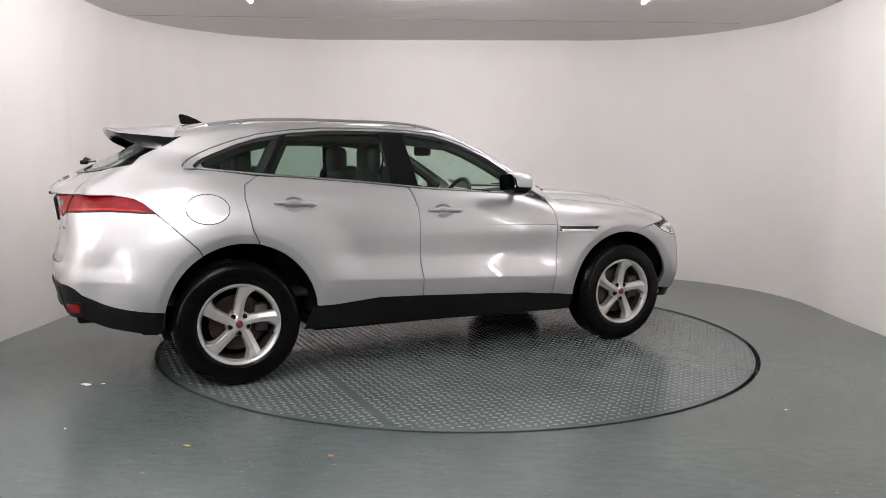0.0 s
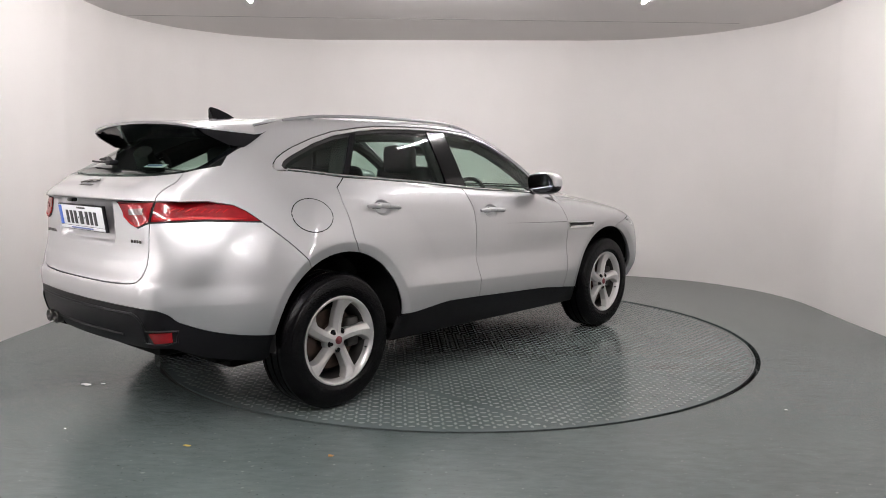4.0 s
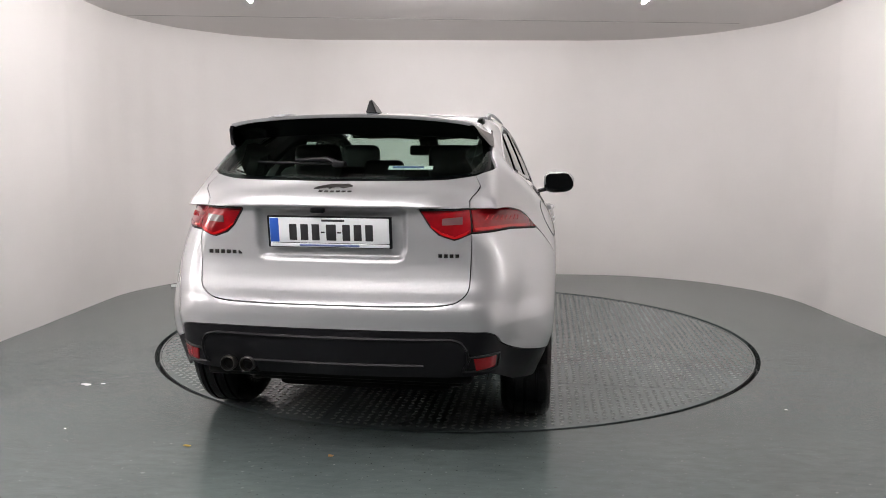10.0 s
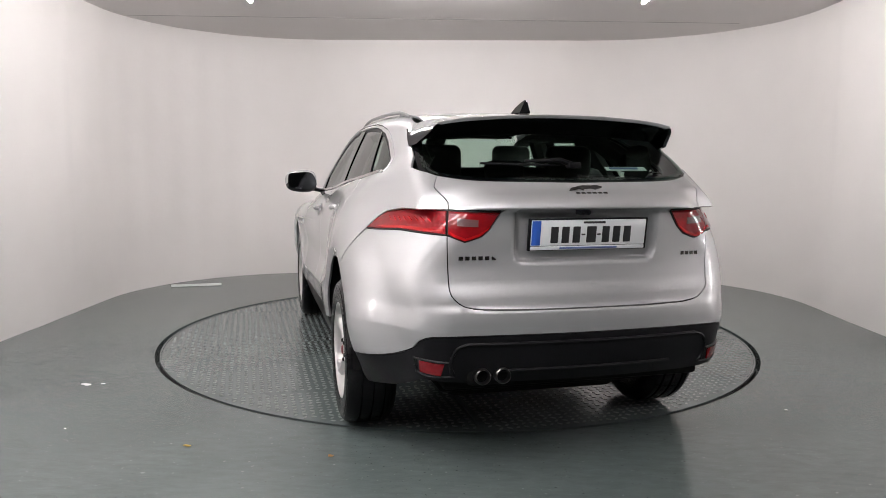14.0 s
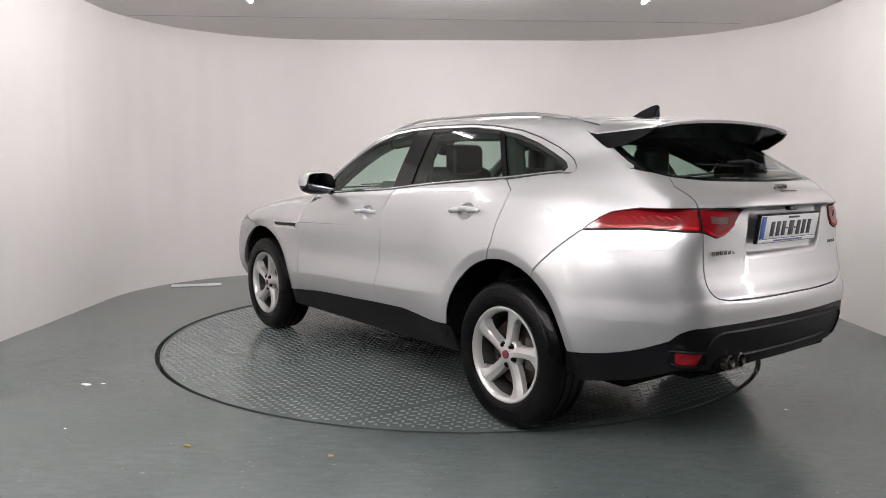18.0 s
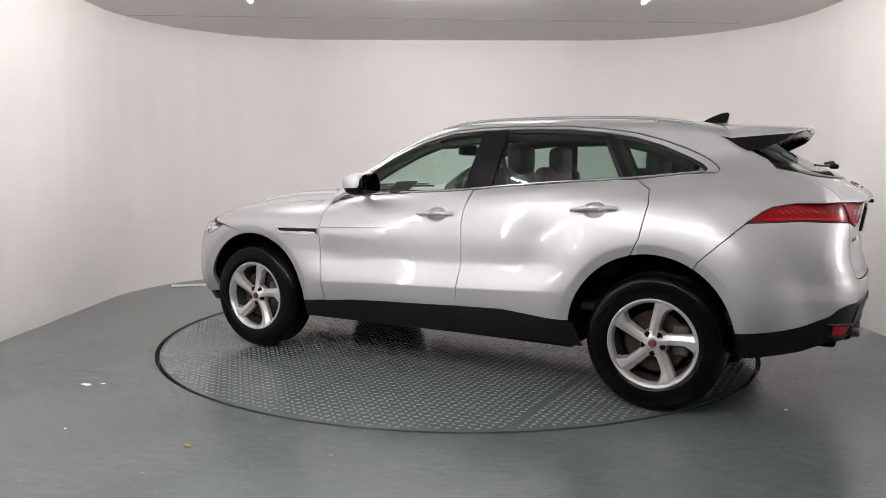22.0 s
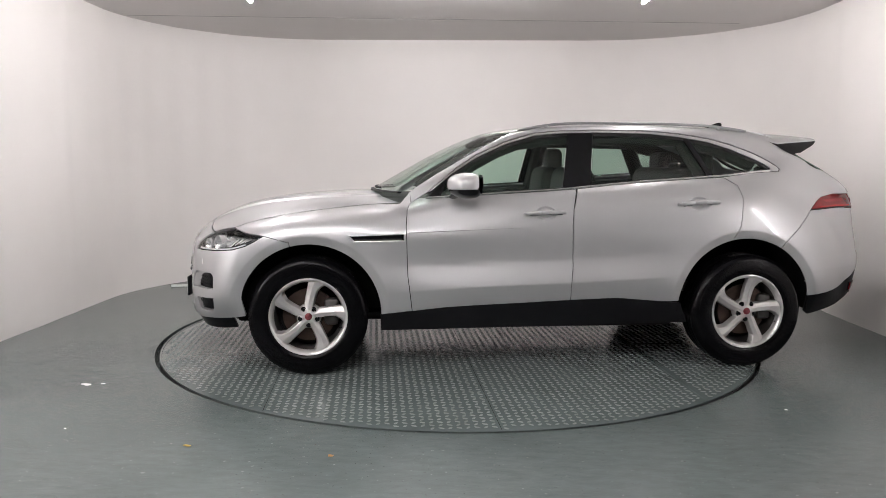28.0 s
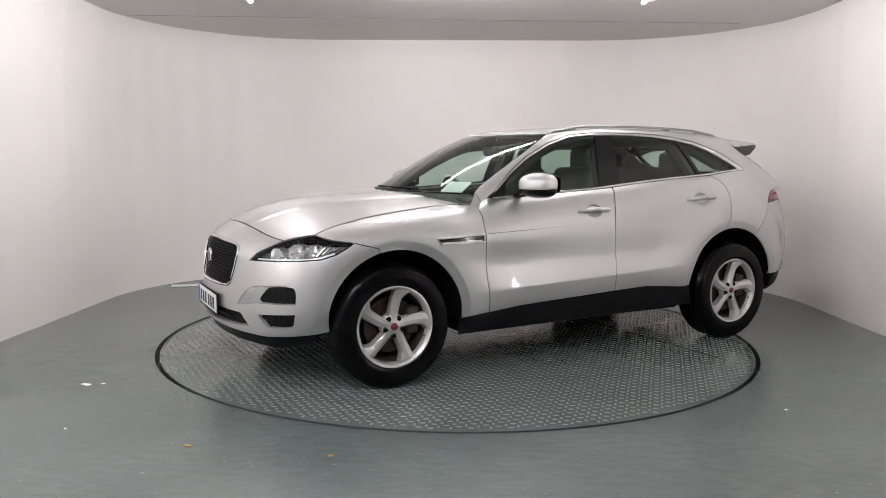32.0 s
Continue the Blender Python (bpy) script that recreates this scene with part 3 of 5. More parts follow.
def arc(cx, cz, r, a0, a1, n=16):
    return [(cx + r * math.cos(radians(a0 + (a1 - a0) * i / n)), cz + r * math.sin(radians(a0 + (a1 - a0) * i / n))) for i in range(n + 1)]


def W(x, y, z):
    return (wrap_u(x, y), z)


def full(half, uc):
    """Closes a half outline, open at the middle line, with its mirror image."""
    return list(half) + [(2 * uc - u, z) for u, z in half[::-1] if abs(u - uc) > 1e-6]


def mirror_poly(poly, uc):
    return [(2 * uc - u, z) for u, z in poly]


def lift(points, fn):
    """Plan points carried on to the skin from above, as wrap coordinates."""
    return [W(*p) for p in shoot(points, "top", fn)]


def on_skin(points, kind, fn=None, out=0.0, mirror=False):
    fn = fn or f_car
    p = shoot(points, kind, fn)
    p = p + normals_at(p, fn) * out
    return [Vector((a, -b if mirror else b, c)) for a, b, c in p]


def trim(name, points, kind, r, material, parent, fn=None, out=0.0, flat=1.0, label="", corners=(), seg=4, closed=False):
    """A moulding that follows the skin, on both sides of the car."""
    path = soften(points, corners, seg, closed)
    for m in (False, True):
        part(name, tube(on_skin(path, kind, fn, out, m), r, 8, flat=flat, closed=closed), material, parent, label)


# ---- the car ----
car = tagged(new("car"), "silver five-door SUV with tinted glass, parked on the turntable", "car")
AF = (2.866, 0.388, 0.447)     # front arch: centre x, z, radius
AB = (0.030, 0.412, 0.448)     # rear arch


def farc(a0, a1, n=16):
    return [W(x, 0.955, z) for x, z in arc(*AF, a0, a1, n)]


UF, UR = front_u(0.0), rear_u(0.0)

DOOR_F = [(2.222, 0.375), (2.25, 0.63), (2.26, 0.95), (2.25, 1.05), (2.225, 1.088)]
DOOR_M = [(1.20, 0.44), (1.198, 0.58), (1.185, 0.69), (1.188, 0.95), (1.18, 1.05), (1.146, 1.165)]
DOOR_R = [(0.132, 0.85), (0.086, 0.943), (0.054, 1.128), (0.066, 1.205), (0.15, 1.258)]
SILL = [(2.427, 0.384), (2.222, 0.405), (1.967, 0.43), (1.6, 0.447), (1.2, 0.466), (1.0, 0.477), (0.86, 0.476), (0.67, 0.46), (0.45, 0.437)]
sill_z = curve([p[0] for p in SILL[::-1]], [p[1] for p in SILL[::-1]])
TOPW = [(2.10, 1.155), (2.022, 1.219), (1.873, 1.335), (1.687, 1.428), (1.537, 1.49), (1.387, 1.528), (1.197, 1.545), (1.044, 1.55), (0.735, 1.55), (0.423, 1.528), (0.224, 1.498), (0.064, 1.453), (-0.10, 1.386), (-0.20, 1.335), (-0.225, 1.312)]
top_w = curve([p[0] for p in TOPW[::-1]], [p[1] for p in TOPW[::-1]])
RING_IN = [(x, float(top_w(x)) + 0.001) for x in (2.09, 1.95, 1.8, 1.6, 1.4, 1.2, 1.0, 0.8, 0.6, 0.4, 0.2, 0.05, -0.1, -0.18)] + [(-0.212, 1.324), (-0.208, 1.312), (-0.17, 1.303)]
RING_OUT = [(x, float(top_w(x)) + d) for x, d in ((2.12, 0.016), (1.95, 0.017), (1.8, 0.018), (1.6, 0.018), (1.4, 0.018), (1.2, 0.018), (1.0, 0.018), (0.8, 0.018), (0.6, 0.020), (0.4, 0.022), (0.2, 0.026), (0.05, 0.031), (-0.1, 0.040))] + [(-0.165, 1.396), (-0.222, 1.365), (-0.262, 1.335), (-0.276, 1.315), (-0.266, 1.300)]
# plan edges shared by neighbouring panels
ROOF_EDGE = [(1.545, 0.562), (1.35, 0.562), (1.0, 0.562), (0.6, 0.566), (0.2, 0.562), (-0.1, 0.556), (-0.30, 0.552)]
SCREEN_EDGE = [(2.194, 0.722), (2.116, 0.708), (2.025, 0.699), (1.937, 0.690), (1.836, 0.674), (1.725, 0.647), (1.62, 0.605), (1.545, 0.562)]
GLASS_EDGE = [(-0.32, 0.592), (-0.385, 0.608), (-0.45, 0.621), (-0.52, 0.632), (-0.595, 0.635), (-0.66, 0.620), (-0.70, 0.585)]
GLASS_SIDE = [(-0.312, 1.468), (-0.385, 1.428), (-0.45, 1.398), (-0.52, 1.362), (-0.595, 1.324), W(-0.66, 0.622, 1.302), W(-0.70, 0.587, 1.288)]
BONNET_SIDE = [(3.329, 0.817), (3.242, 0.802), (3.166, 0.784), (2.971, 0.747), (2.774, 0.719), (2.519, 0.682), (2.40, 0.674), (2.33, 0.668), (2.295, 0.658)]
BONNET_FRONT = [(3.562, 0.0), (3.561, 0.10), (3.555, 0.253), (3.543, 0.396), (3.527, 0.537), (3.499, 0.650), (3.473, 0.718)]
SCREEN_BASE = [(2.460, 0.0), (2.450, 0.214), (2.396, 0.442), (2.315, 0.606), (2.242, 0.690), (2.194, 0.722)]
LAMP = [W(3.629, 0.551, 0.774), W(3.597, 0.595, 0.820), W(3.534, 0.669, 0.864), W(3.473, 0.718, 0.895), W(3.399, 0.769, 0.915), W(3.329, 0.817, 0.920), W(3.242, 0.894, 0.904), W(3.139, 0.950, 0.889),
        W(3.192, 0.953, 0.856), W(3.247, 0.950, 0.827), W(3.323, 0.929, 0.803), W(3.430, 0.858, 0.792), W(3.549, 0.716, 0.782)]
HATCH = soften([(UR, 0.745), (rear_u(0.36), 0.746), W(-0.95, 0.525, 0.758), W(-0.93, 0.584, 0.806), W(-0.93, 0.601, 0.89), W(-0.93, 0.608, 1.048)], (), 5, False)
HATCH_UP = [(-1.049, 1.15), (-1.046, 1.18), (-1.02, 1.202), (-0.95, 1.242), W(-0.70, 0.587, 1.288)]
BLACK = soften([(-0.415, 0.475), W(-0.60, 0.85, 0.50), W(-0.74, 0.80, 0.53), W(-0.86, 0.745, 0.575), W(-0.89, 0.713, 0.613), W(-0.92, 0.653, 0.636), (rear_u(0.36), 0.642), (UR, 0.643)], (), 4, False)


def sl(x):
    return (x, float(sill_z(x)))


def bl(x, d=0.0):
    return (x, float(belt(x)) + d)


def tp(x, d=0.0):
    return (x, float(top_w(x)) + d)


def build_panels():
    crease = [[(x, float(crease_z(x)) + d) for x in np.arange(0.40, 2.44, 0.024)] for d in (-0.007, 0.0, 0.007)]
    for wx, wz, wr in LIPS:
        crease += [[W(x, 0.95, z) if x > 3.0 else (x, z) for x, z in arc(wx, wz, wr + d, -8, 188, 64)] for d in (-0.008, 0.0, 0.008)]
    for hx, hz in GRIPS:
        for k in (1.03, 0.90, 0.76, 0.60):
            crease.append([(hx + 0.072 * k * math.cos(a), hz + 0.047 * k * math.sin(a)) for a in [2 * math.pi * i / 30 for i in range(31)][:-1]])
    fd = [sl(2.222)] + DOOR_F[1:] + [bl(x) for x in (2.16, 1.9, 1.6, 1.35, 1.15)] + DOOR_M[::-1][1:-1] + [sl(x) for x in (1.2, 1.5, 1.8, 2.0)]
    doors = both("front_door", fd, "wrap", M_PAINT, car, fn=f_lower, grid=0.026, lines=crease)
    rarc = [p for p in arc(*AB, 5, 90, 24) if p[0] > 0.14]
    rd = [sl(1.2)] + DOOR_M[1:-1] + [bl(x) for x in (1.142, 0.9, 0.6, 0.35)] + DOOR_R[::-1] + rarc[::-1] + [sl(x) for x in (0.6, 0.9)]
    doors += both("rear_door", rd, "wrap", M_PAINT, car, fn=f_lower, grid=0.026, lines=crease)
    # front wing
    fw = [(2.42, 0.386), (2.222, 0.407)] + DOOR_F[1:] + lift([(2.230, 0.738)], f_car) + lift(BONNET_SIDE[::-1], f_lower) + LAMP[6:8] + [(2.985, 0.848)] + farc(75, 180, 24)
    both("front_wing", fw, "wrap", M_PAINT, car, fn=f_wing, grid=0.026, lines=crease)
    # body side: rear quarter, rear pillar, cant rail and screen pillar in one pressing
    q = DOOR_R[:] + [bl(0.05), bl(-0.1), bl(-0.19), (-0.250, 1.296)]
    q += RING_OUT[::-1] + [(2.225, 1.09)]
    q += lift([(2.232, 0.740)], f_car) + lift(SCREEN_EDGE + ROOF_EDGE[1:], f_cabin) + GLASS_SIDE
    q += HATCH_UP[:-1][::-1] + [W(-0.72, 0.83, 1.148), (-0.57, 1.128), (-0.504, 1.10), (-0.44, 1.045), (-0.225, 0.838)]
    q += arc(*AB, 121, 78, 10)
    both("body_side", q, "wrap", M_PAINT, car, fn=f_car, grid=0.022, lines=crease[3:9])
    # rear bumper
    hb = HATCH + [W(-0.73, 0.82, 1.056), (-0.6, 1.05), (-0.44, 1.043), (-0.225, 0.838)] + arc(*AB, 121, 172, 10) + BLACK
    ledge = [[(u, 0.655 + d) for u in np.arange(-1.06, -0.45, 0.024)] for d in (-0.006, 0.0, 0.006)]
    ledge += [mirror_poly(c, UR) for c in ledge]
    skin("rear_bumper", full(hb, UR), "wrap", M_PAINT, car, fn=f_lower, grid=0.022, lines=ledge + crease[6:9] + [mirror_poly(c, UR) for c in crease[6:9]])
    low = BLACK[::-1] + [(-0.42, 0.36), (-0.46, 0.335), W(-0.74, 0.80, 0.385), W(-0.88, 0.70, 0.44), (rear_u(0.5), 0.428), (UR, 0.428)]
    skin("bumper_lower", full(low, UR), "wrap", M_BLACK, car, fn=f_lower, out=-0.004, grid=0.022)
    # hatch
    up = [(rear_u(0.50), 1.272), (rear_u(0.38), 1.267), (UR, 1.262)]
    hh = HATCH + [W(-0.95, 0.53, 1.02), W(-0.95, 0.46, 1.042), (rear_u(0.425), 1.075), (rear_u(0.378), 1.15)] + HATCH_UP + [W(-0.745, 0.535, 1.279)] + up
    skin("hatch", full(hh, UR), "wrap", M_PAINT, car, fn=f_car, grid=0.0125)
    # rocker
    rk = [sl(x) for x in (2.427, 2.2, 1.9, 1.5, 1.2, 1.0, 0.86, 0.67, 0.455)] + [(0.40, 0.30), (1.2, 0.285), (2.42, 0.27)]
    both("rocker_trim", rk, "wrap", M_BLACK, car, fn=f_lower, out=-0.006)
    # bonnet, roof, glass from above
    hd = BONNET_FRONT + BONNET_SIDE + [(2.322, 0.622), (2.403, 0.442), (2.457, 0.214), (2.467, 0.0)]
    hd = hd + [(x, -y) for x, y in hd[1:-1][::-1]]
    cp = [(2.52, 0.0), (2.50, 0.25), (2.44, 0.45), (2.37, 0.60), (2.31, 0.70), (2.14, 0.72), (2.14, 0.0)]
    skin("cowl_panel", cp + [(x, -y) for x, y in cp[1:-1][::-1]], "top", M_BLACK, car, fn=f_lower, out=-0.012, grid=0.05)
    dome = [[(x, s * (0.40 - 0.10 * (x - 2.4) + d)) for x in np.arange(2.42, 3.55, 0.03)] for s in (1, -1) for d in (-0.018, -0.006, 0.006, 0.018)]
    skin("bonnet", hd, "top", M_PAINT, car, fn=f_lower, grid=0.025, lines=dome)
    rf = [(1.70, 0.0), (1.69, 0.12), (1.655, 0.28), (1.60, 0.45)] + ROOF_EDGE + [(-0.30, 0.3), (-0.29, 0.0)]
    rf = rf + [(x, -y) for x, y in rf[1:-1][::-1]]
    skin("roof", rf, "top", M_PAINT, car, fn=f_cabin, grid=0.04)
    ws = [(1.70, 0.0), (1.69, 0.12), (1.655, 0.28), (1.60, 0.45)] + SCREEN_EDGE[::-1] + SCREEN_BASE[::-1][1:]
    ws = ws + [(x, -y) for x, y in ws[1:-1][::-1]]
    skin("windscreen", ws, "top", M_WSCREEN, car, fn=f_cabin, grid=0.05, label="clear windscreen glass")
    rg = [(-0.305, 0.0), (-0.305, 0.50)] + GLASS_EDGE + [(-0.745, 0.53), (-0.80, 0.41), (-0.836, 0.2), (-0.843, 0.0)]
    rg = rg + [(x, -y) for x, y in rg[1:-1][::-1]]
    seal = shrink(resample(rg, 0.03), -0.016)
    skin("rear_window_border", seal, "top", M_GLOSS, car, fn=f_car, out=-0.007, grid=0.03, gap=0, thick=0.002, holes=[shrink(resample(rg, 0.03), 0.022)])
    skin("rear_window", rg, "top", M_GLASS, car, fn=f_car, grid=0.04, label="dark tinted rear window glass")
    # side glass and pillar covers
    fg = [bl(2.03, 0.012)] + [tp(x, -0.004) for x in (1.99, 1.85, 1.7, 1.5, 1.3, 1.17)] + [bl(x, 0.012) for x in (1.24, 1.5, 1.8)]
    both("front_side_glass", fg, "wrap", M_GLASS, car, fn=f_cabin, out=-0.012, grid=0.05)
    mt = [bl(2.03, 0.012), tp(1.99, -0.004), tp(2.09, -0.004), bl(2.12, 0.012)]
    both("mirror_sail", mt, "wrap", M_GLOSS, car, fn=f_cabin, out=-0.006, grid=0.03)
    rgs = [bl(1.04, 0.012)] + [tp(x, -0.004) for x in (0.99, 0.8, 0.6, 0.38)] + [bl(x, 0.012) for x in (0.24, 0.5, 0.8)]
    both("rear_side_glass", rgs, "wrap", M_REARGLASS, car, fn=f_cabin, out=-0.012, grid=0.05)
    qg = [bl(0.19, 0.012)] + [tp(x, -0.004) for x in (0.33, 0.2, 0.05, -0.1, -0.18)] + [(-0.205, 1.325), bl(-0.15, 0.012), bl(0.0, 0.012)]
    both("quarter_glass", qg, "wrap", M_REARGLASS, car, fn=f_cabin, out=-0.012, grid=0.04)
    both("pillar_cover", [bl(1.235, 0.012), tp(1.168, -0.004), tp(0.995, -0.004), bl(1.045, 0.012)], "wrap", M_GLOSS, car, fn=f_cabin, out=-0.006, grid=0.04)
    both("rear_pillar_cover", [bl(0.237, 0.012), tp(0.377, -0.004), tp(0.333, -0.004), bl(0.193, 0.012)], "wrap", M_GLOSS, car, fn=f_cabin, out=-0.006, grid=0.04)
    # bright moulding round the side glass, and its black seal
    both("window_moulding", RING_OUT + RING_IN[::-1], "wrap", M_MOULD, car, fn=f_car, out=-0.003, grid=0.03, gap=0.003, thick=0.01)
    both("window_seal", RING_OUT + [(-0.25, 1.297)] + [(x, z - 0.012) for x, z in RING_IN[::-1]], "wrap", M_GAP, car, fn=f_car, out=-0.010, grid=0.03, gap=-0.006, thick=0.002)
    waist = [bl(x, 0.004) for x in (2.13, 1.9, 1.6, 1.3, 1.0, 0.7, 0.4, 0.15, -0.05, -0.2)]
    trim("waist_moulding", waist, "wrap", 0.008, M_CHROME, car, fn=f_car, out=0.003, seg=3)
    return doors


build_panels()


def build_shell():
    """Dark pressings behind the outer skin, wheel arches and floor."""
    both("door_inner", [(2.38, 0.32), (2.33, 1.02), bl(2.1, -0.05), bl(1.2, -0.05), bl(0.12, -0.06), (0.17, 0.9), (0.36, 0.78), (0.49, 0.6), (0.5, 0.32)], "wrap", M_DARK, car, fn=f_lower, out=-0.035, grid=0.08, gap=0)
    back = [(UR, 0.46), (rear_u(0.5), 0.46), W(-0.85, 0.72, 0.47), (-0.48, 0.45), (-0.44, 0.7), (-0.36, 0.85), (-0.5, 1.2), W(-0.85, 0.63, 1.18), (UR, 1.2)]
    skin("rear_inner", full(back, UR), "wrap", M_DARK, car, fn=f_lower, out=-0.075, grid=0.06, gap=0)
    fr = [(UF, 0.30), W(3.6, 0.55, 0.32), W(3.33, 0.88, 0.36), W(3.32, 0.9, 0.55), W(3.23, 0.92, 0.74), W(3.12, 0.94, 0.84), W(3.3, 0.80, 0.86), W(3.5, 0.6, 0.84), (UF, 0.88)]
    skin("front_inner", full(fr, UF), "wrap", M_DARK, car, fn=f_lower, out=-0.09, grid=0.06, gap=0)
    for s in (1, -1):
        for cx, cz, r in (AF, AB):
            bm = bmesh.new()
            n = 28
            rows = [[bm.verts.new((cx + (r + dr) * math.cos(a), s * (y - (0.045 if cx > 1 and a < 0.6 else 0.0)), cz + (r + dr) * math.sin(a))) for a in [radians(-4 + 188 * i / n) for i in range(n + 1)]]
                    for y, dr in ((0.918, 0.002), (0.905, 0.005), (0.89, 0.012), (0.56, 0.012))]
            for a, b in zip(rows, rows[1:]):
                for i in range(n):
                    bm.faces.new((a[i], a[i + 1], b[i + 1], b[i]))
            c = bm.verts.new((cx, s * 0.56, cz))
            for i in range(n):
                bm.faces.new((rows[-1][i], rows[-1][i + 1], c))
            part("arch_liner", bm, M_DARK, car)
    bm = bm_box(3.9, 1.05, 0.06, (1.43, 0, 0.30), 0.02)
    bm_box(1.9, 1.66, 0.08, (1.43, 0, 0.31), 0.02, bm=bm)
    bm_box(0.5, 1.2, 0.06, (-0.62, 0, 0.42), 0.02, bm=bm)
    bm_box(0.9, 0.34, 0.10, (1.9, 0.1, 0.25), 0.03, bm=bm)
    bm_box(0.28, 0.9, 0.14, (-0.25, 0, 0.27), 0.04, bm=bm)
    part("underbody", bm, M_DARK, car)
    for x in (0.0, WB):
        part("axle", tube([(x, -0.7, 0.376), (x, 0.7, 0.376)], 0.05, 10), M_DARK, car)


build_shell()


def build_wheel():
    w = new("wheel")
    w.parent = car
    prof = [(0.236, -0.100), (0.245, -0.115), (0.275, -0.126), (0.31, -0.127), (0.345, -0.119), (0.362, -0.104), (0.371, -0.088)]
    for y in (-0.055, 0.0, 0.055):
        prof += [(0.375, y - 0.028), (0.375, y - 0.006), (0.366, y - 0.004), (0.366, y + 0.004), (0.375, y + 0.006)]
    prof += [(0.375, 0.083), (0.371, 0.088), (0.362, 0.104), (0.345, 0.119), (0.335, 0.1205), (0.333, 0.1235), (0.31, 0.127), (0.275, 0.126), (0.262, 0.1235), (0.245, 0.115), (0.236, 0.100)]
    part("tyre", lathe(prof, 80), M_RUBBER, w, "black rubber tyre")
    rim = part("rim", lathe([(0.236, 0.098), (0.243, 0.108), (0.247, 0.114), (0.246, 0.118), (0.240, 0.119), (0.229, 0.113), (0.222, 0.097), (0.217, 0.075)], 72), M_RIM, w, "silver alloy wheel rim")
    # barrel takes the dark caliper grey, far darker than the rim
    part("barrel", lathe([(0.2172, 0.076), (0.212, 0.05), (0.210, -0.095), (0.236, -0.10)], 64), M_CALIPER, rim, "dark grey inner rim barrel")
    rows = [((0.027, 0.030), (0.004, 0.030), (-0.022, 0.030), 0.100), ((0.023, 0.080), (-0.002, 0.082), (-0.030, 0.085), 0.095), ((0.014, 0.130), (-0.012, 0.130), (-0.040, 0.127), 0.096),
            ((0.006, 0.170), (-0.022, 0.170), (-0.052, 0.164), 0.100), ((-0.002, 0.205), (-0.032, 0.202), (-0.078, 0.190), 0.107), ((-0.010, 0.231), (-0.044, 0.228), (-0.106, 0.203), 0.111)]
    for k in range(5):
        bm = bmesh.new()
        rot = Matrix.Rotation(radians(72 * k), 4, "Y")
        ring = []
        for st, rd, fl, d in rows:
            pts = [(st[0] + 0.006, d - 0.045, st[1]), (st[0] + 0.001, d - 0.017, st[1]), (st[0] - 0.003, d - 0.013, st[1]), (rd[0], d, rd[1]), (fl[0] + 0.006, d - 0.002, fl[1]), (fl[0], d - 0.006, fl[1]), (fl[0] - 0.008, d - 0.045, fl[1] - 0.008)]
            ring.append([bm.verts.new(rot @ Vector(p)) for p in pts])
        for a, b in zip(ring, ring[1:]):
            for i in range(6):
                bm.faces.new((a[i], a[i + 1], b[i + 1], b[i]))
        part("spoke", bm, M_RIM, rim, smooth=False)
    part("hub", lathe([(0.0, 0.101), (0.034, 0.101), (0.040, 0.098), (0.066, 0.088), (0.078, 0.070), (0.080, 0.04)], 40), M_RIM, rim)
    part("hub_cap", lathe([(0.0, 0.109), (0.017, 0.108), (0.022, 0.105), (0.024, 0.098)], 28), M_BADGE, rim, "red wheel centre cap")
    for k in range(5):
        a = radians(72 * k + 36 + 90)
        bm = lathe([(0.0, 0.012), (0.009, 0.012), (0.011, 0.009), (0.011, -0.02)], 8)
        lathe([(0.0115, 0.001), (0.018, 0.001), (0.019, -0.004)], 14, bm=bm)
        bmesh.ops.translate(bm, vec=(0.052 * math.cos(a), 0.092, 0.052 * math.sin(a)), verts=bm.verts)
        part("wheel_nut", bm, M_GLOSS, rim)
    a = radians(200)
    part("valve", tube([(0.222 * math.cos(a), 0.085, 0.222 * math.sin(a)), (0.205 * math.cos(a), 0.108, 0.205 * math.sin(a))], 0.005, 8), M_BLACK, rim)
    part("brake_disc", lathe([(0.0, 0.045), (0.085, 0.045), (0.09, 0.03), (0.168, 0.03), (0.168, 0.005), (0.0, 0.005)], 48), M_DISCM, w, "rusty brake disc")
    part("brake_caliper", bm_box(0.09, 0.09, 0.17, (-0.14, 0.02, 0.02), 0.02), M_CALIPER, w)
    part("backing_plate", lathe([(0.0, -0.03), (0.20, -0.03), (0.205, -0.06)], 40), M_DARK, w)
    return w


def place_wheels():
    w = build_wheel()
    for i, (x, s) in enumerate(((0.0, 1), (0.0, -1), (WB, 1), (WB, -1))):
        m = pose(x, s * 0.812, 0.376, 0, 0, 0 if s > 0 else 180)
        if i == 0:
            w.matrix_basis = m
        else:
            copy_thing(w, m)


place_wheels()


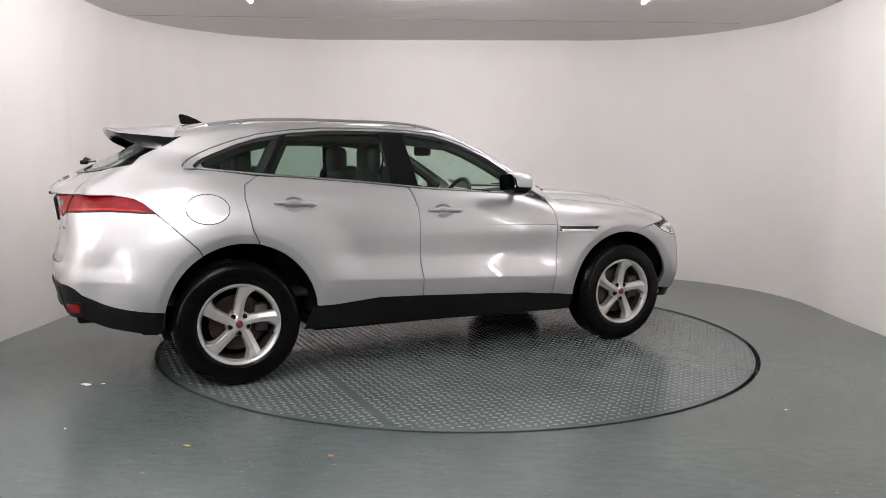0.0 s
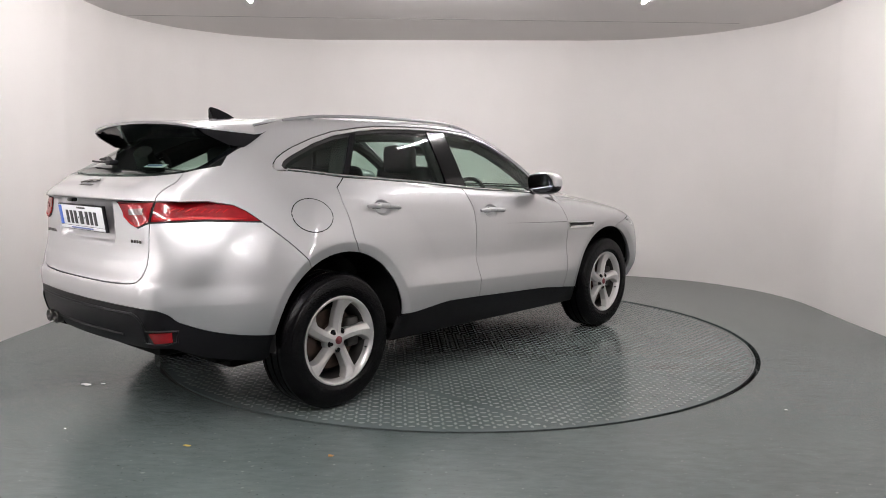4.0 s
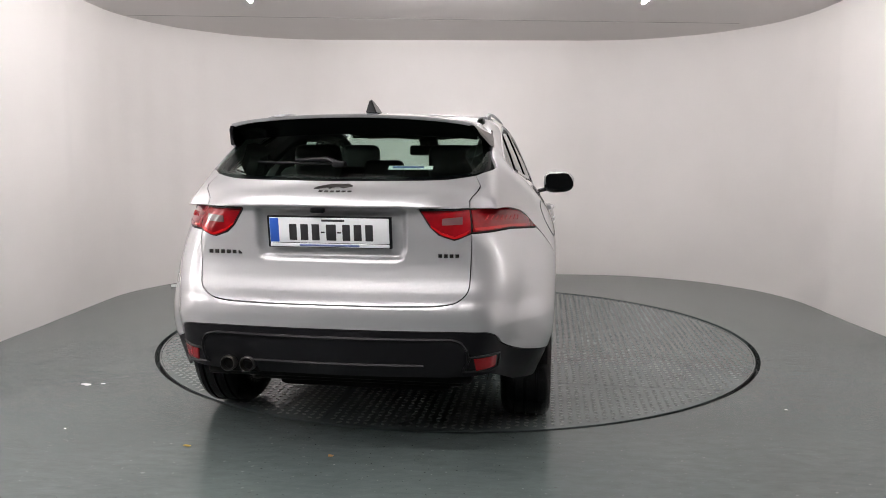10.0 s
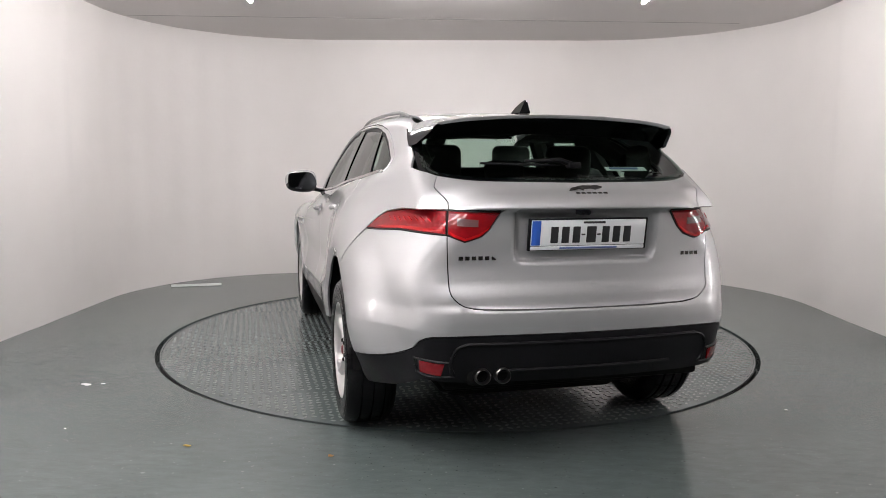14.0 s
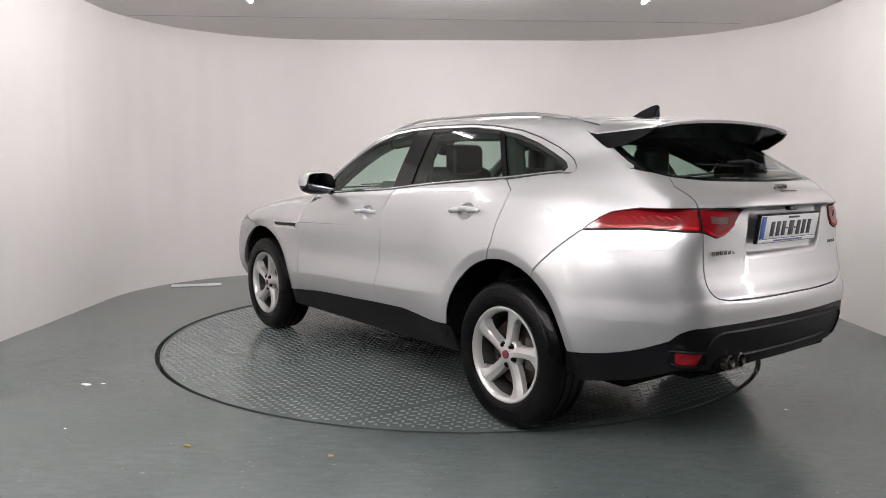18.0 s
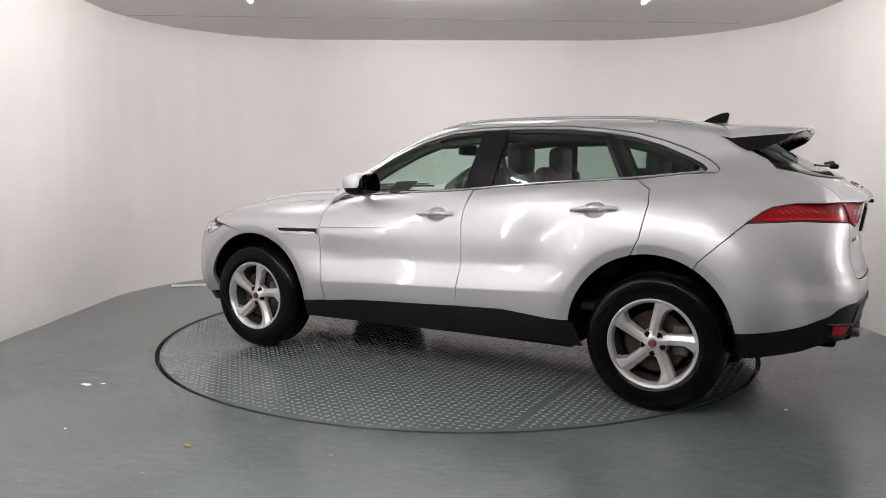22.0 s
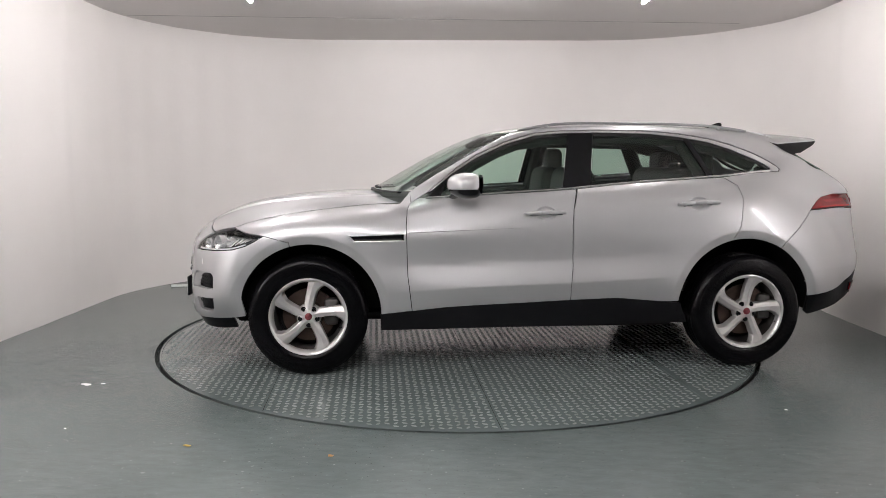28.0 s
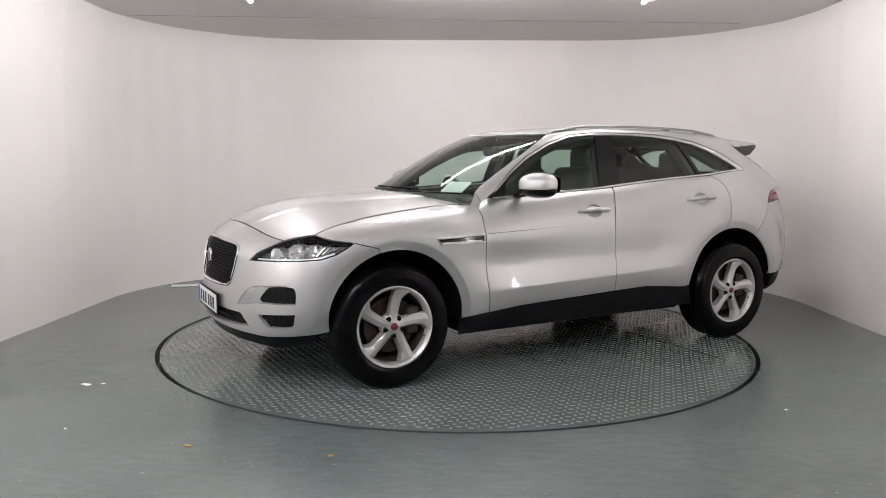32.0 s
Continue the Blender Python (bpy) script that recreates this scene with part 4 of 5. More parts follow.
def build_front():
    # front bumper with its openings
    grille = [(UF, 0.866), (front_u(0.20), 0.861), (front_u(0.36), 0.850), (front_u(0.40), 0.838), (front_u(0.425), 0.80), (front_u(0.415), 0.716), (front_u(0.385), 0.63), (front_u(0.35), 0.608), (front_u(0.25), 0.602), (UF, 0.600)]
    lead = soften([W(3.615, 0.638, 0.534), W(3.686, 0.462, 0.508), W(3.667, 0.511, 0.568), W(3.643, 0.565, 0.614), W(3.615, 0.624, 0.634), W(3.547, 0.754, 0.645), W(3.476, 0.842, 0.649), W(3.455, 0.868, 0.626), W(3.458, 0.873, 0.549), W(3.539, 0.775, 0.541)], (0, 1, 8), 4)
    up_vent = soften([W(3.614, 0.638, 0.559), W(3.596, 0.670, 0.600), W(3.573, 0.709, 0.631), W(3.476, 0.842, 0.641), W(3.460, 0.862, 0.620), W(3.463, 0.866, 0.553), W(3.539, 0.775, 0.546), W(3.606, 0.655, 0.541)], (5, 7), 4)
    lo_vent = soften([W(3.616, 0.636, 0.468), W(3.461, 0.867, 0.492), W(3.465, 0.838, 0.422), W(3.486, 0.809, 0.401), W(3.578, 0.698, 0.401)], (0, 1, 4), 4)
    intake = [(UF, 0.462), (front_u(0.30), 0.462), W(3.677, 0.487, 0.459), W(3.648, 0.560, 0.389), (front_u(0.40), 0.378), (UF, 0.370)]
    half = [(u, z) for u, z in lift(BONNET_FRONT, f_lower)] + LAMP[2::-1] + LAMP[:7:-1] + [LAMP[7], (2.985, 0.848)] + farc(75, -1.5, 18) + [W(3.38, 0.92, 0.366), W(3.496, 0.84, 0.354), W(3.606, 0.70, 0.341), W(3.69, 0.50, 0.342), (UF, 0.350)]
    half[0] = (UF, half[0][1])
    lips = [[W(x, 0.95, z) for x, z in arc(LIPS[0][0], LIPS[0][1], LIPS[0][2] + d, -6, 70, 40)] for d in (-0.008, 0.0, 0.008)]
    lips += [mirror_poly(c, UF) for c in lips]
    holes = [full(grille, UF), full(intake, UF)] + [h for v in (lead, lo_vent) for h in (v, mirror_poly(v, UF))]
    skin("front_bumper", full(half, UF), "wrap", M_PAINT, car, fn=f_lower, grid=0.014, holes=holes, thick=0.03, lines=lips)
    lip = [(UF, 0.348), W(3.69, 0.50, 0.340), W(3.606, 0.70, 0.339), W(3.496, 0.84, 0.352), W(3.39, 0.91, 0.362), W(3.39, 0.90, 0.288), W(3.50, 0.82, 0.275), W(3.60, 0.66, 0.266), (front_u(0.42), 0.268), (UF, 0.275)]
    skin("front_lip", full(lip, UF), "wrap", M_BLACK, car, fn=f_lower, out=-0.012)
    # the scoop that leads into the upper vent
    a0, a1 = W(3.686, 0.462, 0.508), W(3.643, 0.565, 0.614)

    def scoop(v):
        start = a0[0] + (a1[0] - a0[0]) * np.clip((v[:, 1] - a0[1]) / (a1[1] - a0[1]), 0, 1)
        return -0.004 - 0.023 * np.clip((start - v[:, 0]) / 0.10, 0, 1)
    both("vent_scoop", lead, "wrap", M_PAINT, car, fn=f_lower, grid=0.016, gap=0.0, thick=0.004, bulge=scoop)
    # grille: dark mesh, bright surround
    g = skin("grille", full(grille, UF), "wrap", M_DARK, car, fn=f_lower, out=-0.030, gap=0.0, label="black mesh radiator grille")
    bm = bmesh.new()
    for k in range(16):
        z = 0.612 + k * 0.0162
        lim = 0.365 + 0.045 * math.sin((z - 0.606) / 0.25 * 2.6)
        path = on_skin([(front_u(-lim + 2 * lim * i / 40), z + (0.005 if i % 2 else -0.005)) for i in range(41)], "wrap", f_lower, -0.016)
        tube(path, 0.0028, 5, bm=bm)
    part("grille_mesh", bm, M_BLACK, g)
    ring = full(grille, UF)
    part("surround", tube(on_skin(resample(ring, 0.03), "wrap", f_lower, 0.000), 0.009, 8, closed=True), M_CHROME, g, "bright chrome grille surround")
    c = on_skin([(UF, 0.755)], "wrap", f_lower, 0.0)[0]
    bm = lathe([(0.0, 0.012), (0.034, 0.012), (0.042, 0.008), (0.044, 0.0)], 28)
    bmesh.ops.transform(bm, matrix=Matrix.Translation(c) @ Matrix.Rotation(radians(-90), 4, "Z"), verts=bm.verts)
    part("grille_badge", bm, M_CHROME, g, "round chrome badge")
    bm = lathe([(0.0, 0.0145), (0.032, 0.013)], 24)
    bmesh.ops.transform(bm, matrix=Matrix.Translation(c) @ Matrix.Rotation(radians(-90), 4, "Z"), verts=bm.verts)
    part("badge_face", bm, M_BADGEDARK, g)
    # dark vents
    for name, v in (("upper_vent", up_vent), ("lower_vent", lo_vent)):
        obs = both(name, v, "wrap", M_BLACK, car, fn=f_lower, out=-0.022 if name == "upper_vent" else -0.028, gap=0.0, grid=0.02)
        us, zs = [p[0] for p in v], [p[1] for p in v]
        for m, ob in zip((False, True), obs):
            bm = bmesh.new()
            for r in range(5):
                z = min(zs) + 0.012 + (max(zs) - min(zs) - 0.02) * r / 4
                row = [(min(us) + (max(us) - min(us)) * i / 12, z + (0.007 if i % 2 else -0.007)) for i in range(13)]
                row = [p for p in row if inside_poly(np.array([p]), v)[0]]
                if len(row) > 2:
                    tube(on_skin(row, "wrap", f_lower, -0.018, m), 0.003, 5, bm=bm)
            part("vent_mesh", bm, M_BLACK, ob)
    ob = skin("lower_intake", full(intake, UF), "wrap", M_BLACK, car, fn=f_lower, out=-0.030, gap=0.0)
    bm = bmesh.new()
    for r in range(4):
        tube(on_skin([(front_u(-0.38 + 0.76 * i / 20), 0.372 + r * 0.026) for i in range(21)], "wrap", f_lower, -0.022), 0.004, 5, bm=bm)
    part("intake_bars", bm, M_GLOSS, ob)
    # parking sensors and washer flap
    both("washer_flap", soften([W(3.594, 0.652, 0.722), W(3.553, 0.728, 0.729), W(3.551, 0.737, 0.692), W(3.594, 0.657, 0.684)], (0, 1, 2, 3)), "wrap", M_PAINT, car, fn=f_lower, out=0.0015, grid=0.02, thick=0.002)
    # number plate with bars for its figures
    pl = new("front_plate")
    pl.parent = car
    part("plate_base", bm_box(0.014, 0.545, 0.135, (3.758, 0, 0.475), 0.004), M_BLACK, pl)
    part("plate_face", bm_box(0.006, 0.520, 0.110, (3.766, 0, 0.478), 0.002), M_WHITE, pl, "white number plate with black bars")
    part("blue_band", bm_box(0.004, 0.042, 0.106, (3.769, -0.237, 0.478)), M_BLUE, pl)
    for k in range(6):
        part("figure_bar", bm_box(0.004, 0.034, 0.070, (3.769, -0.17 + 0.068 * k + (0.02 if k > 2 else 0), 0.476)), M_INK, pl)
    # head lamps
    for m in (False, True):
        h = new("head_lamp")
        h.parent = car
        skin("housing", LAMP, "wrap", M_LAMPIN, h, fn=f_lower, out=-0.055, gap=0.002, grid=0.025, mirror=m)
        skin("side_wall", LAMP, "wrap", M_GLOSS, h, fn=f_lower, out=-0.006, gap=0.001, grid=0.02, thick=0.03, mirror=m,
             holes=[shrink(resample(LAMP, 0.02), 0.005)])
        for (x, y, z, r) in ((3.431, 0.815, 0.856, 0.050), (3.525, 0.714, 0.836, 0.040), (3.339, 0.865, 0.876, 0.030)):
            p = on_skin([W(x, y, z)], "wrap", f_lower, -0.048, m)[0]
            n = Vector((0.80, -0.6 if m else 0.6, 0)).normalized()
            bm = lathe([(0.0, 0.004), (r * 0.22, 0.016), (r * 0.40, 0.010), (r * 0.46, -0.004), (r * 0.8, 0.010), (r, 0.032), (r * 1.06, 0.033), (r * 1.08, -0.02)], 28)
            bmesh.ops.transform(bm, matrix=Matrix.Translation(p) @ n.to_track_quat("Y", "Z").to_matrix().to_4x4(), verts=bm.verts)
            part("projector", bm, M_BOWL, h, "bright projector lens and bowl")
        j = on_skin(soften([W(3.60, 0.60, 0.787), W(3.53, 0.735, 0.792), W(3.43, 0.855, 0.801), W(3.33, 0.92, 0.812), W(3.25, 0.945, 0.836)], (), 5, False), "wrap", f_lower, -0.018, m)
        part("light_blade", tube(j, 0.006, 8), M_WHITE, h, "white running-light strip")
        for q in range(4):
            a = W(3.345 - 0.03 * q, 0.90 + 0.012 * q, 0.826 + 0.010 * q)
            b = W(3.295 - 0.025 * q, 0.90 + 0.014 * q, 0.885 - 0.003 * q)
            part("reflector_fin", tube(on_skin([a, b], "wrap", f_lower, -0.030, m), 0.007, 6), M_CHROME, h)
        skin("lens", LAMP, "wrap", M_LENS, h, fn=f_lower, out=0.0, gap=0.002, grid=0.025, thick=0.006, mirror=m)
    # side vents in the wings
    vent = [(2.617, 0.890), (2.585, 0.853), (2.272, 0.856), (2.272, 0.899)]
    for m in (False, True):
        v = new("wing_vent")
        v.parent = car
        part("bezel", tube(on_skin(resample(vent, 0.03), "wrap", f_lower, 0.003, m), 0.0055, 8, closed=True), M_MOULD, v, "chrome vent bezel")
        skin("vent_back", vent, "wrap", M_GLOSS, v, fn=f_lower, out=0.001, gap=0.0, grid=0.03, thick=0.004, mirror=m)
        skin("vent_blade", [(2.59, 0.868), (2.575, 0.858), (2.29, 0.861), (2.29, 0.871), (2.40, 0.872), (2.42, 0.868)], "wrap", M_CHROME, v, fn=f_lower, out=0.004, gap=0, grid=0.03, thick=0.004, mirror=m)
        # added dark strip, tapering rearwards, that draws the shade under the door crease
        line = on_skin([(2.245 - 0.06 * i, 0.906 + 0.0022 * i) for i in range(13)], "wrap", f_lower, 0.0005, m)
        part("door_crease_shade", tube(line, [0.0032 * (1 - i / 13.5) for i in range(13)], 6), M_CREASE, v)
    # seam between wing and bumper: lamp tip to arch is a panel gap; wiper blades at the screen base
    for s, y0, y1 in ((1, 0.30, -0.33), (-1, -0.20, -0.60)):
        pts = [p + Vector((0.004, 0, 0.004)) for p in on_skin([(2.445 - 0.40 * y * y, y) for y in np.linspace(y0, y1, 10)], "top", f_cabin)]
        part("front_wiper", tube(pts, 0.006, 6), M_BLACK, car)
    cow = [p for p in on_skin([(2.468 - 0.40 * y * y, y) for y in np.linspace(-0.66, 0.66, 30)], "top", f_car, 0.0)]
    part("cowl", tube(cow, 0.016, 8, flat=0.4), M_BLACK, car)


build_front()


def bar_text(name, parent, at, right, up, width, height, n, material, depth=0.002):
    """A row of plain bars where there is small lettering."""
    bm = bmesh.new()
    rt, u = Vector(right).normalized(), Vector(up).normalized()
    nr = rt.cross(u)
    rot = Matrix((rt, u, nr)).transposed().to_4x4()
    w = width / n
    for k in range(n):
        m = Matrix.Translation(Vector(at) + rt * ((k + 0.5) * w - width / 2)) @ rot
        bm_box(w * 0.66, height, depth, m=m, bm=bm)
    return part(name, bm, material, parent, smooth=False)


def build_rear():
    # tail lamps: red lens, bright line, dark lower band
    outer = [(-0.44, 1.046), (-0.504, 1.10), (-0.57, 1.127), W(-0.72, 0.83, 1.146), W(-0.93, 0.613, 1.145), W(-0.93, 0.613, 1.051), W(-0.73, 0.82, 1.059), (-0.6, 1.052)]
    inner = soften([W(-0.93, 0.604, 1.145), (rear_u(0.384), 1.145), (rear_u(0.43), 1.075), W(-0.95, 0.46, 1.046), W(-0.95, 0.53, 1.024), W(-0.95, 0.58, 1.038), W(-0.93, 0.604, 1.051)], (0, 1, 6), 4)
    for m in (False, True):
        t = new("tail_lamp")
        t.parent = car
        skin("lens", outer, "wrap", M_RED, t, fn=f_lower, out=0.004, grid=0.018, mirror=m, label="red tail lamp lens")
        band = [(-0.50, 1.062), (-0.6, 1.068), W(-0.73, 0.82, 1.074), W(-0.92, 0.622, 1.070), W(-0.92, 0.622, 1.060), W(-0.73, 0.82, 1.064), (-0.6, 1.058)]
        skin("light_bar", band, "wrap", M_REDL, t, fn=f_lower, out=0.0055, gap=0, grid=0.02, thick=0.003, mirror=m, label="pale red light bar")
        for k in range(8):
            a = W(-0.60 - 0.032 * k, 0.845 - 0.024 * k, 1.108 + 0.001 * k)
            b = W(-0.625 - 0.032 * k, 0.828 - 0.024 * k, 1.092 + 0.001 * k)
            part("lamp_facet", tube(on_skin([a, b], "wrap", f_lower, 0.0035, m), 0.0028, 6), M_REDL, t)
        rim = resample(outer, 0.02)
        part("edge", tube(on_skin(rim, "wrap", f_lower, -0.001, m), 0.0028, 6, closed=True), M_GAP, t)
        h = new("hatch_lamp")
        h.parent = car
        skin("lens", inner, "wrap", M_RED, h, fn=f_lower, out=0.006, grid=0.014, mirror=m, label="red hatch lamp lens")
        rv = [W(-0.95, 0.565, 1.115), (rear_u(0.475), 1.112), (rear_u(0.475), 1.084), W(-0.95, 0.565, 1.086)]
        skin("reversing_lamp", rv, "wrap", M_CLEARGREY, h, fn=f_lower, out=0.009, gap=0, grid=0.02, thick=0.004, mirror=m, label="clear reversing lamp")
        lo = [W(-0.94, 0.598, 1.062), W(-0.95, 0.575, 1.052), W(-0.95, 0.53, 1.037), W(-0.95, 0.47, 1.056), (rear_u(0.425), 1.084), (rear_u(0.43), 1.074), W(-0.95, 0.47, 1.046), W(-0.95, 0.53, 1.027), W(-0.95, 0.58, 1.041)]
        skin("light_bar", lo, "wrap", M_REDL, h, fn=f_lower, out=0.0085, gap=0, grid=0.015, thick=0.003, mirror=m)
        part("edge", tube(on_skin(resample(inner, 0.015), "wrap", f_lower, 0.0, m), 0.0028, 6, closed=True), M_GAP, h)
        # lower reflectors
        rf = [W(-0.88, 0.718, 0.527), W(-0.93, 0.612, 0.521), W(-0.93, 0.63, 0.468), W(-0.88, 0.715, 0.478)]
        skin("reflector", rf, "wrap", M_RED, car, fn=f_lower, out=0.003, gap=0, grid=0.02, mirror=m, label="red bumper reflector")
        bz = resample([W(-0.86, 0.738, 0.533), W(-0.94, 0.598, 0.527), W(-0.95, 0.57, 0.462), W(-0.90, 0.69, 0.458), W(-0.87, 0.735, 0.475)], 0.03)
        part("reflector_bezel", tube(on_skin(bz, "wrap", f_lower, -0.002, m), 0.006, 6, closed=True), M_BLACK, car)
    # lower bumper mouldings
    for z0, zc, w in ((0.600, 0.606, 0.52), (0.487, 0.487, 0.40)):
        pts = [(rear_u(-w + 2 * w * i / 30), zc) for i in range(31)]
        part("bumper_ridge", tube(on_skin(pts, "wrap", f_lower, -0.003), 0.008, 6), M_BLACK, car)
    for m in (False, True):
        pts = soften([(rear_u(0.52), 0.606), W(-0.95, 0.56, 0.59), W(-0.94, 0.585, 0.54), W(-0.94, 0.585, 0.47)], (), 5, False)
        part("bumper_ridge", tube(on_skin(pts, "wrap", f_lower, -0.003, m), 0.007, 6), M_BLACK, car)
    # exhaust tips
    ex = new("exhaust")
    ex.parent = car
    part("exhaust_recess", bm_box(0.16, 0.21, 0.10, (-0.860, 0.415, 0.470), 0.03), M_DARK, ex)
    for y in (0.458, 0.371):
        bm = lathe([(0.027, 0.10), (0.027, -0.02), (0.030, -0.025), (0.034, -0.020), (0.034, 0.10)], 30)
        bmesh.ops.transform(bm, matrix=Matrix.Translation((-0.950, y, 0.470)) @ Matrix.Rotation(radians(-90), 4, "Z"), verts=bm.verts)
        part("exhaust_tip", bm, M_TIP, ex, "chrome exhaust tip")
        bm = lathe([(0.0, 0.0), (0.027, 0.0)], 20)
        bmesh.ops.transform(bm, matrix=Matrix.Translation((-0.945, y, 0.470)) @ Matrix.Rotation(radians(-90), 4, "Z"), verts=bm.verts)
        part("exhaust_bore", bm, M_DARK, ex)
    # plate
    pl = new("rear_plate")
    pl.parent = car
    tilt = Matrix.Translation((-0.952, 0, 1.050)) @ Matrix.Rotation(radians(-8), 4, "Y")

    def slab(name, sx, sy, sz, at, material, label=""):
        part(name, bm_box(sx, sy, sz, at, 0.003, bm=None), material, pl, label).matrix_basis = tilt
    slab("plate_base", 0.016, 0.535, 0.135, (0, 0, 0), M_BLACK)
    slab("plate_face", 0.006, 0.515, 0.108, (-0.008, 0, 0.008), M_WHITE, "white number plate with black bars")
    slab("name_strip", 0.005, 0.515, 0.016, (-0.009, 0, -0.056), M_WHITE)
    slab("blue_band", 0.004, 0.040, 0.104, (-0.010, 0.236, 0.008), M_BLUE, "blue country band")
    xs = [0.155, 0.106, 0.057, -0.010, -0.075, -0.124, -0.173]
    for k, y in enumerate(xs):
        slab("figure_bar", 0.004, 0.034 if k != 3 else 0.044, 0.070, (-0.0105, y, 0.000), M_INK)
    for y in (0.026, -0.044):
        slab("dash_bar", 0.004, 0.018, 0.008, (-0.0105, y, 0.000), M_INK)
    slab("caption_bar", 0.004, 0.10, 0.010, (-0.0105, -0.02, 0.051), M_INK)
    slab("caption_bar", 0.004, 0.26, 0.008, (-0.0115, 0.0, -0.056), M_PLATEBLUE)
    # badges
    emblem = [(0.07, 0.012), (0.045, 0.03), (0.02, 0.022), (-0.02, 0.026), (-0.05, 0.016), (-0.085, -0.002), (-0.10, -0.02), (-0.075, -0.012), (-0.045, 0.0), (-0.03, -0.016), (-0.02, -0.002), (0.01, 0.004), (0.03, -0.008), (0.05, 0.002)]
    p = on_skin([(rear_u(-0.02), 1.232)], "wrap", f_car, 0.003)[0]
    n = normals_at(np.array([p]), f_car)[0]
    up = Vector((0, 0, 1)) - Vector(n) * n[2]
    up.normalize()
    rt = Vector(n).cross(up)
    m = Matrix.Translation(p) @ Matrix((rt * -1, Vector(n), up)).transposed().to_4x4()
    part("hatch_badge", prism([(x * 0.95, z * 0.95) for x, z in emblem], 0.006, m), M_BADGEDARK, car, "small dark chrome emblem", smooth=False)
    bar_text("hatch_lettering", car, Vector(p) - up * 0.036, Vector((0, -1, 0)), up, 0.15, 0.012, 6, M_BADGEDARK)
    for y, w, nn, hh in ((0.475, 0.165, 6, 0.016), (-0.505, 0.095, 4, 0.015)):
        p = on_skin([(rear_u(y) if abs(y) < 0.45 else (wrap_u(-0.95, abs(y)) if y > 0 else 2 * UR - wrap_u(-0.95, abs(y))), 0.955)], "wrap", f_car, 0.002)[0]
        bar_text("model_lettering", car, p, Vector((0.08 if y < 0 else -0.08, -1, 0)), Vector((0, 0, 1)), w, hh, nn, M_BADGEDARK)
    # camera and handle lip under the hatch ridge
    part("hatch_camera", bm_box(0.03, 0.06, 0.02, (-0.985, 0.04, 1.142), 0.006), M_GLOSS, car)
    # rear wiper
    g = [Vector(v) for v in on_skin([(-0.755 + 0.05 * (y / 0.38) ** 2, y) for y in np.linspace(0.02, 0.40, 9)], "top", f_car, 0.022)]
    wp = new("rear_wiper")
    wp.parent = car
    part("blade", tube(g, 0.006, 6), M_BLACK, wp)
    b = Vector(on_skin([(-0.775, 0.0)], "top", f_car, 0.03)[0])
    part("arm", tube([b, b + Vector((0.012, 0.06, 0.022)), g[4] + Vector((0, 0, 0.014))], [0.017, 0.015, 0.008], 8, flat=0.8), M_BLACK, wp)
    part("pivot_cover", bm_box(0.05, 0.06, 0.028, b, 0.010), M_BLACK, wp)
    # spoiler over the rear window
    n = 28
    lat = [-1 + 2 * i / n for i in range(n + 1)]
    front = [(-0.222 - 0.085 * abs(q) ** 4, 0.618 * q) for q in lat]
    roofz = shoot(front, "top", f_cabin)[:, 2] + 0.003
    tail = [(-0.662 + 0.045 * q ** 4, 0.566 * q, 1.556 - 0.098 * (0.566 * q) ** 2 - 0.008 * q ** 8) for q in lat]
    bm = bmesh.new()
    tops, bots = [], []
    for k in range(9):
        w = k / 8
        row = [(fx + (tx - fx) * w, fy + (ty - fy) * w, fz + (tz - fz) * w + 0.016 * w * (1 - w) * (1 - q ** 6)) for (fx, fy), fz, (tx, ty, tz), q in zip(front, roofz, tail, lat)]
        tops.append([bm.verts.new(v) for v in row])
        bots.append([bm.verts.new((x + 0.008 * (k == 8), y, z - 0.013 - 0.006 * (1 - w))) for x, y, z in row])
    for k in range(8):
        for i in range(n):
            bm.faces.new((tops[k][i], tops[k][i + 1], tops[k + 1][i + 1], tops[k + 1][i]))
            bm.faces.new((bots[k][i + 1], bots[k][i], bots[k + 1][i], bots[k + 1][i + 1]))
        for i in (0, n):
            bm.faces.new((tops[k][i], tops[k + 1][i], bots[k + 1][i], bots[k][i]))
    for i in range(n):
        bm.faces.new((tops[8][i], tops[8][i + 1], bots[8][i + 1], bots[8][i]))
        bm.faces.new((tops[0][i + 1], tops[0][i], bots[0][i], bots[0][i + 1]))
    sp = part("spoiler", bm, M_PAINT, car)
    # gloss black underside running down to the glass
    foot = [(-0.455 + 0.03 * q * q, 0.570 * q) for q in lat]
    footz = shoot(foot, "top", f_cabin)[:, 2] + 0.004
    bm = bmesh.new()
    rows = []
    for (fx, fy), fz, (tx, ty, tz), q in zip(foot, footz, tail, lat):
        lip = (tx + 0.030, ty, tz - 0.0135)
        low = (tx + 0.055, ty * 0.985, tz - 0.024)
        rows.append([bm.verts.new(p) for p in (lip, low, ((low[0] + fx) / 2, fy, (low[2] + fz) / 2 + 0.004), (fx, fy, fz), (fx + 0.06, fy, fz + 0.02))])
    for a, b in zip(rows, rows[1:]):
        for j in range(4):
            bm.faces.new((a[j], b[j], b[j + 1], a[j + 1]))
        bm.faces.new((a[4], b[4], b[0], a[0]))
    for r in (rows[0], rows[-1]):
        bm.faces.new(r)
    part("spoiler_underside", bm, M_GLOSS, sp)
    # side fins: from the edge of the spoiler down to the side of the glass
    low = [(-0.245, 1.500), (-0.285, 1.478), (-0.320, 1.456), (-0.36, 1.432), (-0.40, 1.412), (-0.44, 1.392), (-0.475, 1.378)]
